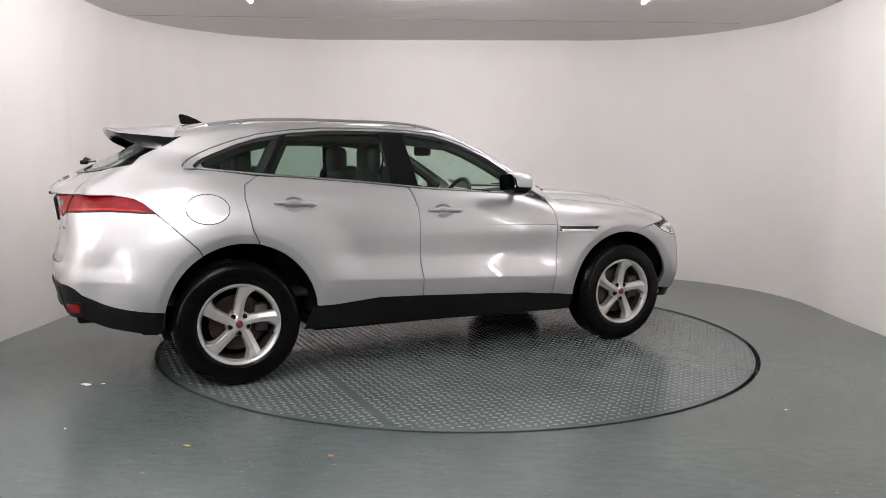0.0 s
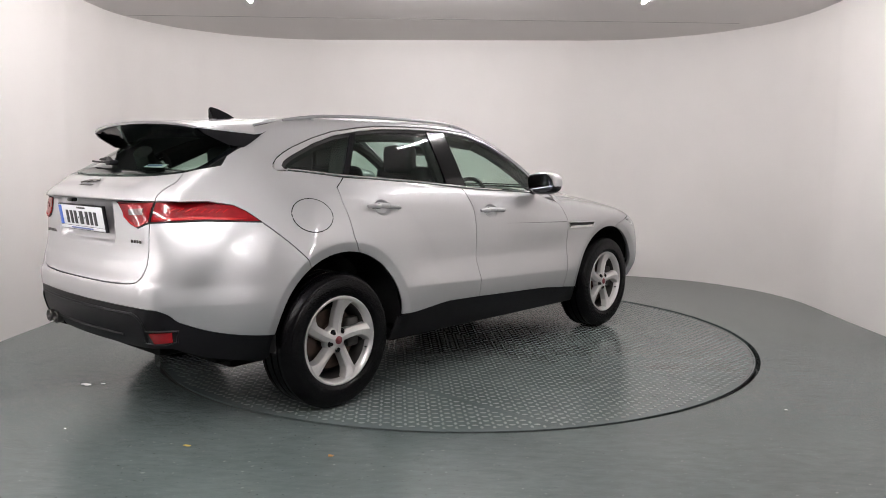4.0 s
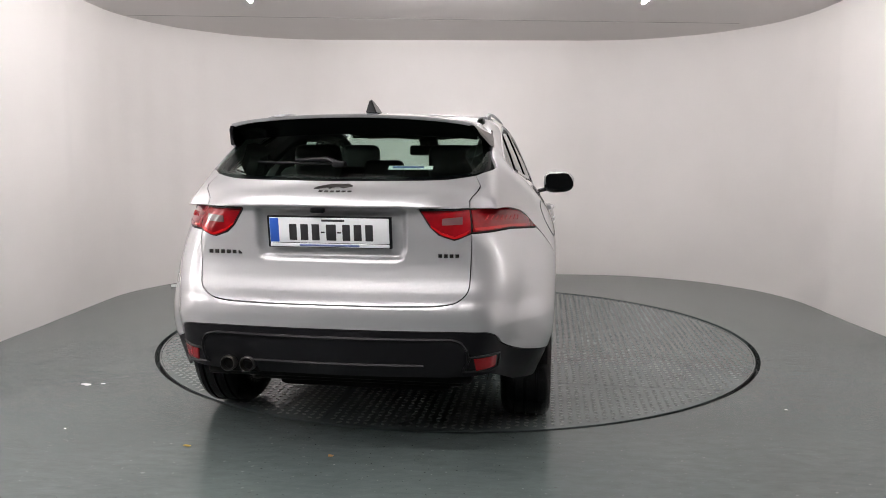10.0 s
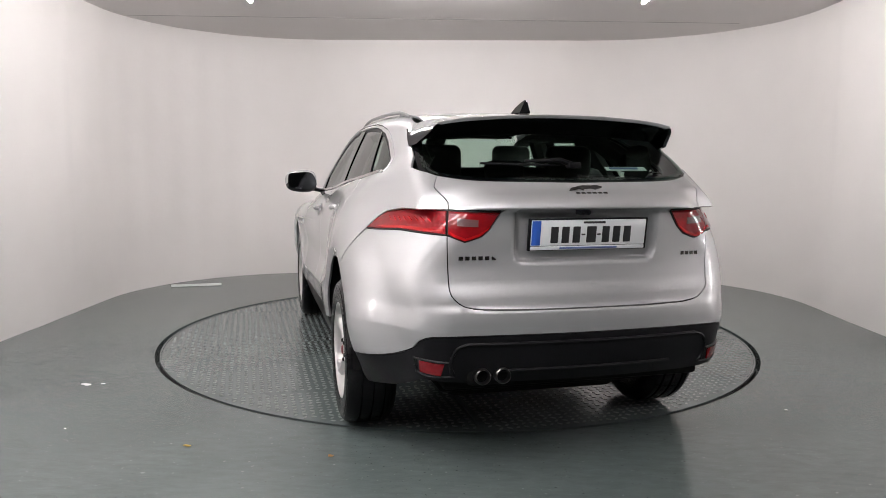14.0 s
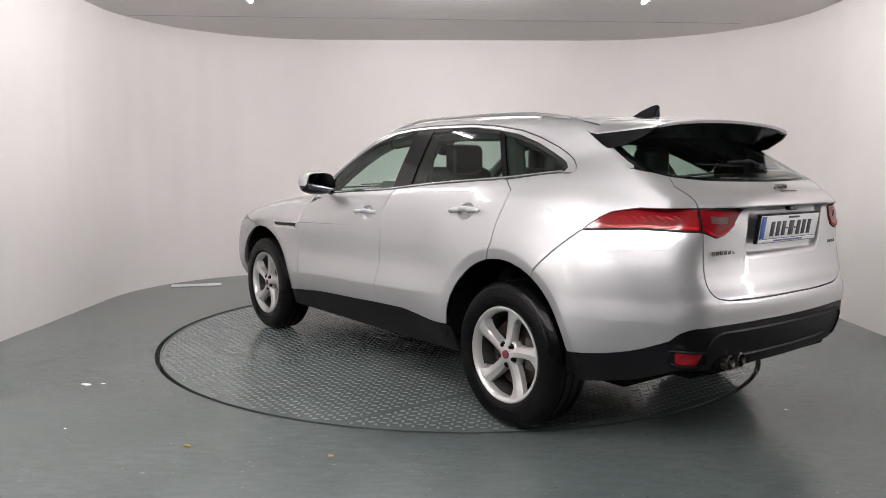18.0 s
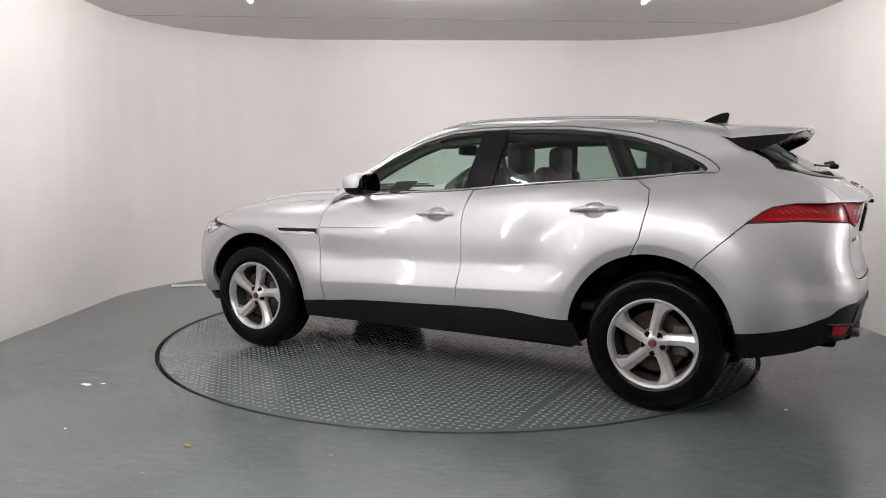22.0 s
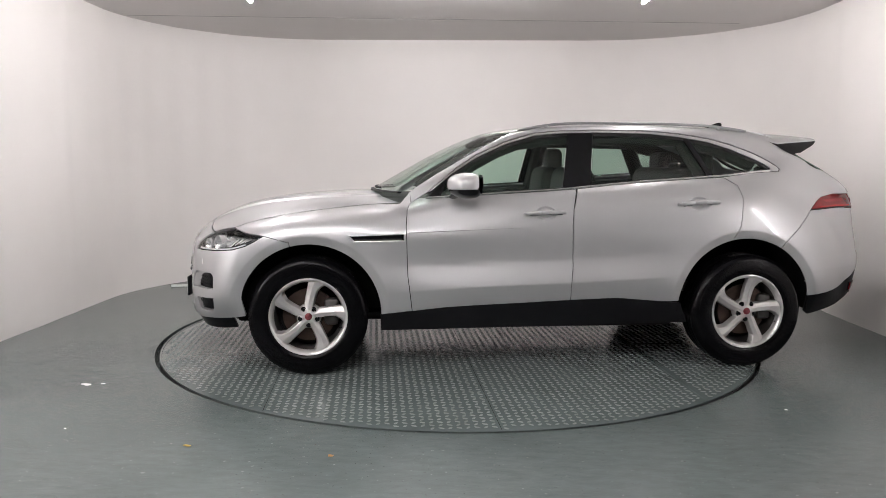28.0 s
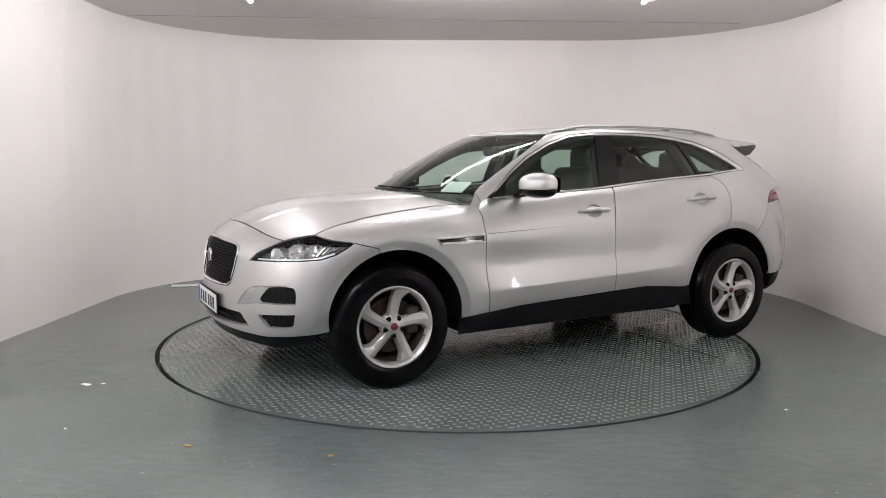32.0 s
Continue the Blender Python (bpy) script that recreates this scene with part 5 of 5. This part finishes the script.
    skin_pts = shoot(low, "wrap", f_car)
    skin_pts = skin_pts + normals_at(skin_pts, f_car) * 0.005
    up = []
    for k in range(7):
        w = k / 6
        (fx, fy), fz, (tx, ty, tz) = front[-1], roofz[-1], tail[-1]
        up.append(Vector((fx + 0.02 + (tx - fx - 0.02) * w, fy + 0.004 + (ty - fy) * w, fz + (tz - fz) * w - 0.008)))
    for sd in (1, -1):
        bm = bmesh.new()
        grid = []
        for k, (p, q) in enumerate(zip(skin_pts, up)):
            p = Vector(p)
            if k == 6:
                p = q.lerp(p, 0.25)
            if k == 5:
                p = q.lerp(p, 0.72)
            mid = p.lerp(q, 0.5) + Vector((0, 0.004, 0))
            grid.append([Vector((v.x, sd * v.y, v.z)) for v in (p, mid, q)])
        outer = [[bm.verts.new(v) for v in row] for row in grid]
        back = [[bm.verts.new(v - Vector((0, sd * 0.018, 0))) for v in row] for row in grid]
        for a, b, c, d in zip(outer, outer[1:], back, back[1:]):
            for n2 in range(2):
                bm.faces.new((a[n2], a[n2 + 1], b[n2 + 1], b[n2]))
                bm.faces.new((c[n2], d[n2], d[n2 + 1], c[n2 + 1]))
            bm.faces.new((a[0], b[0], d[0], c[0]))
            bm.faces.new((a[2], c[2], d[2], b[2]))
        for a, c in ((outer[0], back[0]), (outer[-1], back[-1])):
            for n2 in range(2):
                bm.faces.new((a[n2], c[n2], c[n2 + 1], a[n2 + 1]))
        part("spoiler_fin", bm, M_GLOSS, sp, "gloss black side fin")


build_rear()


def build_fittings():
    # door handles in their dishes
    for x0, x1, z0, z1 in ((1.496, 1.241, 1.020, 1.029), (0.484, 0.220, 1.079, 1.094)):
        cx, cz = (x0 + x1) / 2, (z0 + z1) / 2 - 0.002
        for m in (False, True):
            h = new("door_handle")
            h.parent = car
            path = [(x0 + (x1 - x0) * i / 12, z0 + (z1 - z0) * i / 12) for i in range(13)]
            lift_ = [0.010 + 0.024 * math.sin(math.pi * i / 12) ** 0.6 for i in range(13)]
            pts = [on_skin([p], "wrap", f_lower, o, m)[0] for p, o in zip(path, lift_)]
            part("grip", tube(pts, [0.010 + 0.006 * math.sin(math.pi * i / 12) for i in range(13)], 10, flat=1.0), M_PAINT, h, "silver grip with bright edge")
            pts2 = [p + Vector((0, 0, -0.013)) for p in pts[1:-1]]
            part("grip_edge", tube(pts2, 0.004, 6), M_CHROME, h)
            part("lock_plug", tube([pts[0] - Vector((0, 0.02 * (-1 if m else 1), 0)), pts[0]], 0.010, 10), M_PAINT, h)
    # fuel flap on the right
    flap = [(-0.162 + 0.121 * math.cos(a), 1.066 + 0.086 * math.sin(a)) for a in [2 * math.pi * i / 48 for i in range(48)]]
    skin("fuel_flap", flap, "wrap", M_PAINT, car, fn=f_car, out=0.0012, gap=0, grid=0.02, thick=0.003, mirror=True)
    part("fuel_flap_gap", tube(on_skin(flap, "wrap", f_car, 0.0, True), 0.0030, 6, closed=True), M_GAP, car)
    # crossing shut lines need no mesh; roof rails
    for s in (1, -1):
        pts = []
        for i in range(25):
            x = 1.50 - 1.60 * i / 24
            p = on_skin([(x, 0.575)], "top", f_cabin)[0]
            hgt = 0.016 * min(1, (i / 4.0)) ** 0.8 * min(1, ((24 - i) / 4.0)) ** 0.8
            pts.append(Vector((x, s * (0.575 + 0.004), p.z + hgt)))
        r = part("roof_rail", tube(pts, 0.0080, 10, flat=1.2), M_RAIL, car, "satin silver roof rail")
        for i in (3, 21):
            part("rail_foot", tube([pts[i], pts[i] - Vector((0, 0, 0.055))], 0.013, 8), M_RAIL, r)
    # antenna fin
    bm = bmesh.new()
    fin = [(-0.185, 0.0), (-0.198, 0.062), (-0.180, 0.069), (-0.140, 0.060), (-0.085, 0.036), (-0.02, 0.0)]
    zb = float(roof_top(-0.1)) - 0.004
    a = [bm.verts.new((x, 0.030 - 0.38 * z, zb + z)) for x, z in fin]
    b = [bm.verts.new((x, -0.030 + 0.38 * z, zb + z)) for x, z in fin]
    bm.faces.new(a)
    bm.faces.new(b[::-1])
    for i in range(6):
        bm.faces.new((a[i], b[i], b[(i + 1) % 6], a[(i + 1) % 6]))
    bmesh.ops.bevel(bm, geom=list(bm.edges), offset=0.004, segments=2, affect="EDGES")
    part("antenna_fin", bm, M_GLOSS, car, "black shark-fin aerial")
    # door mirrors
    for s in (1, -1):
        mr = new("door_mirror")
        mr.parent = car

        def blob(name, c, r, p, material, cut=None, label="", n=22):
            bm = bmesh.new()
            rows = []
            for i in range(n + 1):
                th = math.pi * i / n
                row = []
                for j in range(2 * n):
                    ph = 2 * math.pi * j / (2 * n)
                    v = [math.sin(th) * math.cos(ph), math.sin(th) * math.sin(ph), math.cos(th)]
                    k = sum(abs(q) ** p for q in v) ** (-1 / p)
                    x, y, z = [q * k for q in v]
                    x = x * (1 - 0.25 * max(y, 0)) - 0.12 * y
                    z = z * (1 - 0.10 * y) * (1 - 0.22 * max(x, 0))
                    if cut:
                        x, y, z = cut(x, y, z)
                    row.append(bm.verts.new((c[0] + r[0] * x, s * (c[1] + r[1] * y), c[2] + r[2] * z)))
                rows.append(row)
            for a, b in zip(rows, rows[1:]):
                for j in range(2 * n):
                    q = (j + 1) % (2 * n)
                    bm.faces.new((a[j], a[q], b[q], b[j]))
            bmesh.ops.remove_doubles(bm, verts=bm.verts, dist=1e-5)
            return part(name, bm, material, mr, label)
        c = (1.895, 0.985, 1.205)
        blob("cap", c, (0.108, 0.115, 0.078), 2.9, M_PAINT, lambda x, y, z: (max(x, -0.66), y, max(z, -0.32)), "silver mirror cap")
        blob("mirror_shell", (c[0] - 0.004, c[1], c[2] - 0.010), (0.103, 0.113, 0.074), 2.9, M_GLOSS, lambda x, y, z: (max(x, -0.86), y, z))
        bm = bmesh.new()
        gl = soften([(-0.098, -0.045), (-0.075, 0.055), (0.02, 0.062), (0.088, 0.052), (0.098, 0.0), (0.080, -0.045)], (), 4)
        prism(gl, 0.004, Matrix.Translation((c[0] - 0.092, s * c[1], c[2])) @ Matrix.Rotation(radians(90), 4, "Z"), bm=bm)
        part("mirror_glass", bm, M_DARKMIRROR, mr, "mirror glass, toned dark as if reflecting a dark room")
        part("arm", tube([(1.955, s * 0.79, 1.122), (1.945, s * 0.85, 1.135), (1.925, s * 0.91, 1.150)], [0.034, 0.026, 0.030], 10, flat=0.6), M_GLOSS, mr)


build_fittings()


def build_cabin():
    def seat(x, y, z, w, back, name, rake=0.16):
        s = new(name)
        s.parent = car
        part("cushion", bm_box(0.50, w, 0.16, (x + 0.22, y, z), 0.06, seg=3), M_LEATHER, s)
        m = Matrix.Rotation(-rake, 4, "Y")
        part("backrest", bm_box(0.15, w, back, (x - 0.06, y, z + back / 2 + 0.02), 0.065, m=m, seg=3), M_LEATHER, s)
        return s

    def head(s, x, y, z):
        part("headrest", bm_box(0.11, 0.26, 0.19, (x, y, z), 0.045, seg=3), M_LEATHER, s)
        part("headrest_post", tube([(x, y, z - 0.05), (x + 0.01, y, z - 0.16)], 0.018, 8), M_CHROME, s)
    for y in (0.36, -0.36):
        s = seat(1.18, y, 0.72, 0.50, 0.58, "front_seat")
        head(s, 1.03, y, 1.365)
    s = seat(0.30, 0.0, 0.74, 1.26, 0.56, "rear_bench")
    for y in (0.38, -0.38):
        head(s, 0.13, y, 1.345)
    part("headrest", bm_box(0.10, 0.22, 0.11, (0.13, 0, 1.30), 0.035, seg=3), M_LEATHER, s)
    # dashboard, wheel, mirror, floor, trims
    bm = bm_box(0.50, 1.36, 0.30, (2.02, 0, 0.96), 0.08, seg=3)
    part("dashboard", bm, M_CABIN, car)
    st = new("steering_wheel")
    st.parent = car
    c = Vector((1.72, -0.36, 1.055))
    q = Matrix.Rotation(radians(-66), 3, "Y")
    ring = [c + q @ Vector((0.185 * math.cos(a), 0.185 * math.sin(a), 0)) for a in [2 * math.pi * i / 32 for i in range(32)]]
    part("wheel_ring", tube(ring, 0.016, 8, closed=True), M_LEATHER, st)
    part("wheel_hub", bm_box(0.06, 0.17, 0.13, c, 0.03, m=Matrix.Rotation(radians(24), 4, "Y")), M_CABIN, st)
    part("spoke_bar", bm_box(0.02, 0.34, 0.035, c, 0.008), M_CABIN, st)
    im = new("interior_mirror")
    im.parent = car
    part("mirror_shell", bm_box(0.04, 0.26, 0.075, (1.615, 0.0, 1.435), 0.02, seg=3), M_CABIN, im)
    part("mirror_stem", tube([(1.62, 0, 1.46), (1.70, 0, 1.505)], 0.014, 8), M_CABIN, im)
    part("sensor_pod", bm_box(0.16, 0.14, 0.05, (1.70, 0, 1.498), 0.02, m=Matrix.Rotation(radians(28), 4, "Y")), M_CABIN, im)
    part("cabin_floor", bm_box(2.9, 1.40, 0.05, (0.95, 0, 0.50), 0.02), M_CABIN, car)
    part("boot_floor", bm_box(0.75, 1.10, 0.05, (-0.42, 0, 0.78), 0.02), M_CABIN, car)
    part("parcel_shelf", bm_box(0.52, 1.08, 0.025, (-0.30, 0, 1.16), 0.01), M_CABIN, car)
    # headlining follows the roof
    hl = [(1.58, 0.0), (1.50, 0.42), (1.2, 0.50), (0.6, 0.51), (-0.1, 0.50), (-0.28, 0.46), (-0.28, 0.0)]
    hl = hl + [(x, -y) for x, y in hl[1:-1][::-1]]
    skin("headlining", hl, "top", M_HEADLINE, car, fn=f_cabin, out=-0.045, grid=0.10, gap=0)
    # pillar trims inside the glass line
    for m in (False, True):
        def inner(pts, w, name):
            deep = max(w) if isinstance(w, list) else w
            part(name, tube(on_skin(pts, "wrap", f_cabin, -0.028 - deep, m), w, 8), M_PILLAR, car)
        inner([tp(x, 0.01) for x in (2.10, 1.95, 1.8, 1.65, 1.5)], 0.040, "screen_pillar_trim")
        inner([bl(1.14, 0.0), tp(1.08, 0.0)], 0.058, "centre_pillar_trim")
        inner([bl(0.20, 0.0), tp(0.34, 0.0)], 0.058, "rear_pillar_trim")
        inner([tp(x, 0.02) for x in (1.5, 1.2, 0.8, 0.4, 0.1, -0.15)], [0.034, 0.040, 0.042, 0.042, 0.050, 0.060], "cant_trim")
        inner([bl(-0.20, 0.02), (-0.29, 1.36), (-0.34, 1.44)], [0.055, 0.065, 0.06], "tail_pillar_trim")
        sill = on_skin([bl(x, -0.02) for x in (2.1, 1.8, 1.5, 1.2, 0.9, 0.6, 0.3, 0.0, -0.15)], "wrap", f_car, -0.075, m)
        part("door_top_trim", tube(sill, 0.045, 8), M_CABIN, car)
        belt_pts = on_skin([bl(1.06, 0.25), bl(1.0, 0.1), bl(1.0, -0.1)], "wrap", f_cabin, -0.10, m)
        part("seat_belt", tube(belt_pts, 0.018, 6, flat=0.3), M_CABIN, car)
    # screen band, papers
    band = [(1.70, 0.0), (1.69, 0.12), (1.655, 0.28), (1.60, 0.45), (1.555, 0.555), (1.595, 0.565), (1.655, 0.42), (1.70, 0.25), (1.745, 0.12), (1.755, 0.0)]
    band = band + [(x, -y) for x, y in band[1:-1][::-1]]
    skin("screen_band", band, "top", M_GLOSS, car, fn=f_cabin, out=-0.006, grid=0.05, gap=0, thick=0.002)
    part("dash_card", bm_box(0.11, 0.30, 0.004, (2.055, 0.20, 1.172), 0.001, m=Matrix.Rotation(radians(40), 4, "Y")), M_PAPER, car, "white paper card on the dashboard")
    st = on_skin([(-0.70, -0.30)], "top", f_car, -0.012)[0]
    nr = Vector(normals_at(np.array([st]), f_car)[0])
    q = nr.to_track_quat("Z", "X").to_matrix().to_4x4()
    bm = bm_box(0.035, 0.20, 0.003)
    stick = part("window_sticker", bm, M_PAPER, car, "white dealer sticker inside the rear window")
    stick.matrix_basis = Matrix.Translation(st) @ Matrix.Rotation(math.atan2(-nr.x, nr.z) * -1, 4, "Y")
    bar = part("sticker_bar", bm_box(0.016, 0.14, 0.004, (0, 0.01, 0.002)), M_PLATEBLUE, stick)
    part("sticker_back", bm_box(0.016, 0.14, 0.004, (0, 0.01, -0.002)), M_PLATEBLUE, stick)


build_cabin()


# ---- turntable ----
disc = tagged(new("turntable"), "round grey-green steel tread-plate turntable set flush in the floor", "turntable")
RADIUS = 2.202


def build_turntable():
    # deck below the lip is black, painting in the shade of the ring gap
    bm = lathe([(0.0, -0.020), (RADIUS, -0.020), (RADIUS, -0.10), (0.0, -0.10)], 160, axis="Z")
    bmesh.ops.remove_doubles(bm, verts=bm.verts, dist=1e-5)
    part("deck", bm, M_GAP, disc, smooth=False)
    bm = lathe([(RADIUS - 0.012, -0.02), (RADIUS - 0.012, -0.002), (RADIUS, -0.002), (RADIUS, -0.007)], 160, axis="Z")
    part("rim_band", bm, M_DISC, disc, smooth=False)
    # tread sheets, with lugs laid crosswise in turn
    cuts = [-2.3, -1.25, 0.0, 1.25, 2.3]
    sheets = []
    for i, (x0, x1) in enumerate(zip(cuts, cuts[1:])):
        ys = [-2.3, -0.35, 2.3] if i % 2 else [-2.3, 0.45, 2.3]
        sheets += [(x0, x1, y0, y1, (i + j) % 2) for j, (y0, y1) in enumerate(zip(ys, ys[1:]))]
    R = RADIUS - 0.014
    lug = [(-0.014, 0), (-0.004, -0.0045), (0.010, -0.003), (0.014, 0), (0.004, 0.0045), (-0.010, 0.003)]
    for x0, x1, y0, y1, turn in sheets:
        poly = [(x0 + 0.0015, y0 + 0.0015), (x1 - 0.0015, y0 + 0.0015), (x1 - 0.0015, y1 - 0.0015), (x0 + 0.0015, y1 - 0.0015)]
        poly = resample(poly, 0.03)
        # clip by the circle
        ring = []
        m = len(poly)
        for k in range(m):
            a, b = poly[k], poly[(k + 1) % m]
            ina, inb = math.hypot(*a) <= R, math.hypot(*b) <= R
            if ina:
                ring.append(a)
            if ina != inb:
                lo, hi = (a, b) if ina else (b, a)
                for _ in range(30):
                    md = ((lo[0] + hi[0]) / 2, (lo[1] + hi[1]) / 2)
                    if math.hypot(*md) <= R:
                        lo = md
                    else:
                        hi = md
                ring.append(lo)
        out = []
        for k, p in enumerate(ring):
            out.append(p)
            q = ring[(k + 1) % len(ring)]
            if math.hypot(*p) > R - 1e-4 and math.hypot(*q) > R - 1e-4:
                a0, a1 = math.atan2(p[1], p[0]), math.atan2(q[1], q[0])
                while a1 < a0:
                    a1 += 2 * math.pi
                if a1 - a0 < 2.5:
                    s = max(1, int((a1 - a0) / 0.04))
                    out += [(R * math.cos(a0 + (a1 - a0) * i / s), R * math.sin(a0 + (a1 - a0) * i / s)) for i in range(1, s)]
        if len(out) < 3:
            continue
        bm = bmesh.new()
        f = bm.faces.new([bm.verts.new((x, y, -0.004)) for x, y in out])
        r = bmesh.ops.extrude_face_region(bm, geom=[f])
        bmesh.ops.translate(bm, vec=(0, 0, -0.012), verts=[v for v in r["geom"] if isinstance(v, bmesh.types.BMVert)])
        sheet = part("tread_sheet", bm, M_DISC, disc, smooth=False)
        vs, fs = [], []
        pitch = 0.046
        nx, ny = int((x1 - x0) / pitch), int((y1 - y0) / pitch)
        for i in range(nx):
            for j in range(ny):
                cx, cy = x0 + 0.028 + i * pitch, y0 + 0.028 + j * pitch
                if math.hypot(cx, cy) > R - 0.025:
                    continue
                a = radians(45 if (i + j) % 2 else -45) + (radians(12) if turn else 0)
                c, s = math.cos(a), math.sin(a)
                b0 = len(vs)
                for sc, z in ((1.0, -0.0042), (0.80, -0.0016)):
                    for px, py in lug:
                        px, py = px * (0.55 + 0.45 * sc) * 1.25, py * sc * 2.0
                        vs.append((cx + px * c - py * s, cy + px * s + py * c, z))
                fs.append(tuple(range(b0 + 6, b0 + 12)))
                for k in range(6):
                    k2 = (k + 1) % 6
                    fs.append((b0 + k, b0 + k2, b0 + 6 + k2, b0 + 6 + k))
        me = bpy.data.meshes.new("tread_relief")
        me.from_pydata(vs, [], fs)
        lg = link("tread_relief", me, M_LUG, sheet)
        lg["kind"] = "stuff"


build_turntable()


# ---- litter on the floor ----
def build_litter():
    m = Matrix.Translation((-2.82, 2.17, 0.013)) @ Matrix.Rotation(math.atan2(0.14, 0.50), 4, "Z")
    tagged(part("wooden_batten", bm_box(0.52, 0.045, 0.022, bevel=0.003, m=m), M_PAPER, None), "thin white batten lying on the floor by the wall", "batten")
    rnd = random.Random(4)

    def scrap(at, r, material, label, cat, flat=0.6, name="paper_scrap"):
        n = 9
        poly = [(r * (0.6 + 0.5 * rnd.random()) * math.cos(2 * math.pi * i / n), r * flat * (0.5 + 0.7 * rnd.random()) * math.sin(2 * math.pi * i / n)) for i in range(n)]
        bm = bmesh.new()
        f = bm.faces.new([bm.verts.new((x, y, 0.001 + 0.004 * rnd.random())) for x, y in poly])
        g = bmesh.ops.extrude_face_region(bm, geom=[f])
        bmesh.ops.translate(bm, vec=(0, 0, 0.0025), verts=[v for v in g["geom"] if isinstance(v, bmesh.types.BMVert)])
        ob = tagged(part(name, bm, material, None, smooth=False), label, cat)
        ob.location = (at[0], at[1], 0.0)
    scrap((-2.22, -1.49), 0.040, M_PAPER, "small torn white paint flake on the floor", "flake", 0.5, "paint_flake")
    scrap((-2.13, -1.47), 0.016, M_PAPER, "small torn white paint flake on the floor", "flake", 0.5, "paint_flake")
    scrap((-1.27, -2.45), 0.018, M_LEAF, "small dry yellow leaf on the floor", "leaf", 0.6, "dry_leaf")
    scrap((-0.57, -2.55), 0.018, M_LEAF2, "small dry brown leaf on the floor", "leaf", 0.6, "dry_leaf")
    scrap((-1.96, -2.24), 0.007, M_PAPER, "small torn white paint flake on the floor", "flake", 0.6, "paint_flake")
    scrap((1.82, -1.82), 0.010, M_PAPER, "small torn white paint flake on the floor", "flake", 0.6, "paint_flake")


build_litter()

# ---- moving things ----
TURN = [(0.0, 27.18), (0.5, 29.94), (1.0, 32.72), (1.5, 35.53), (2.0, 38.32), (3.0, 43.93), (3.5, 46.75), (5.5, 57.97), (6.0, 60.74), (7.0, 66.26), (8.0, 71.91), (9.0, 77.55), (10.0, 83.11), (11.0, 88.70), (12.0, 94.31), (13.0, 99.94), (14.0, 105.59), (14.5, 108.41), (16.5, 119.77), (17.0, 122.65), (18.0, 128.37), (19.0, 134.16), (20.0, 139.98), (21.0, 145.73), (22.0, 151.49), (23.0, 157.30), (24.0, 163.12), (25.0, 168.85), (25.5, 171.77), (27.5, 183.38), (28.0, 186.29), (29.0, 192.11), (30.0, 198.00), (31.0, 203.95), (31.5, 206.87), (32.0, 209.73)]
CENTRE = (1.819, -0.202)


def motions():
    rows_car, rows_disc = [], []
    for t, a in TURN:
        c, s = math.cos(radians(a)), math.sin(radians(a))
        x, y = -CENTRE[0], -CENTRE[1]
        rows_car.append((t, pose(x * c - y * s, x * s + y * c, 0, 0, 0, a)))
        rows_disc.append((t, pose(0, 0, 0, 0, 0, a)))
    walk(car, rows_car)
    walk(disc, rows_disc)


motions()
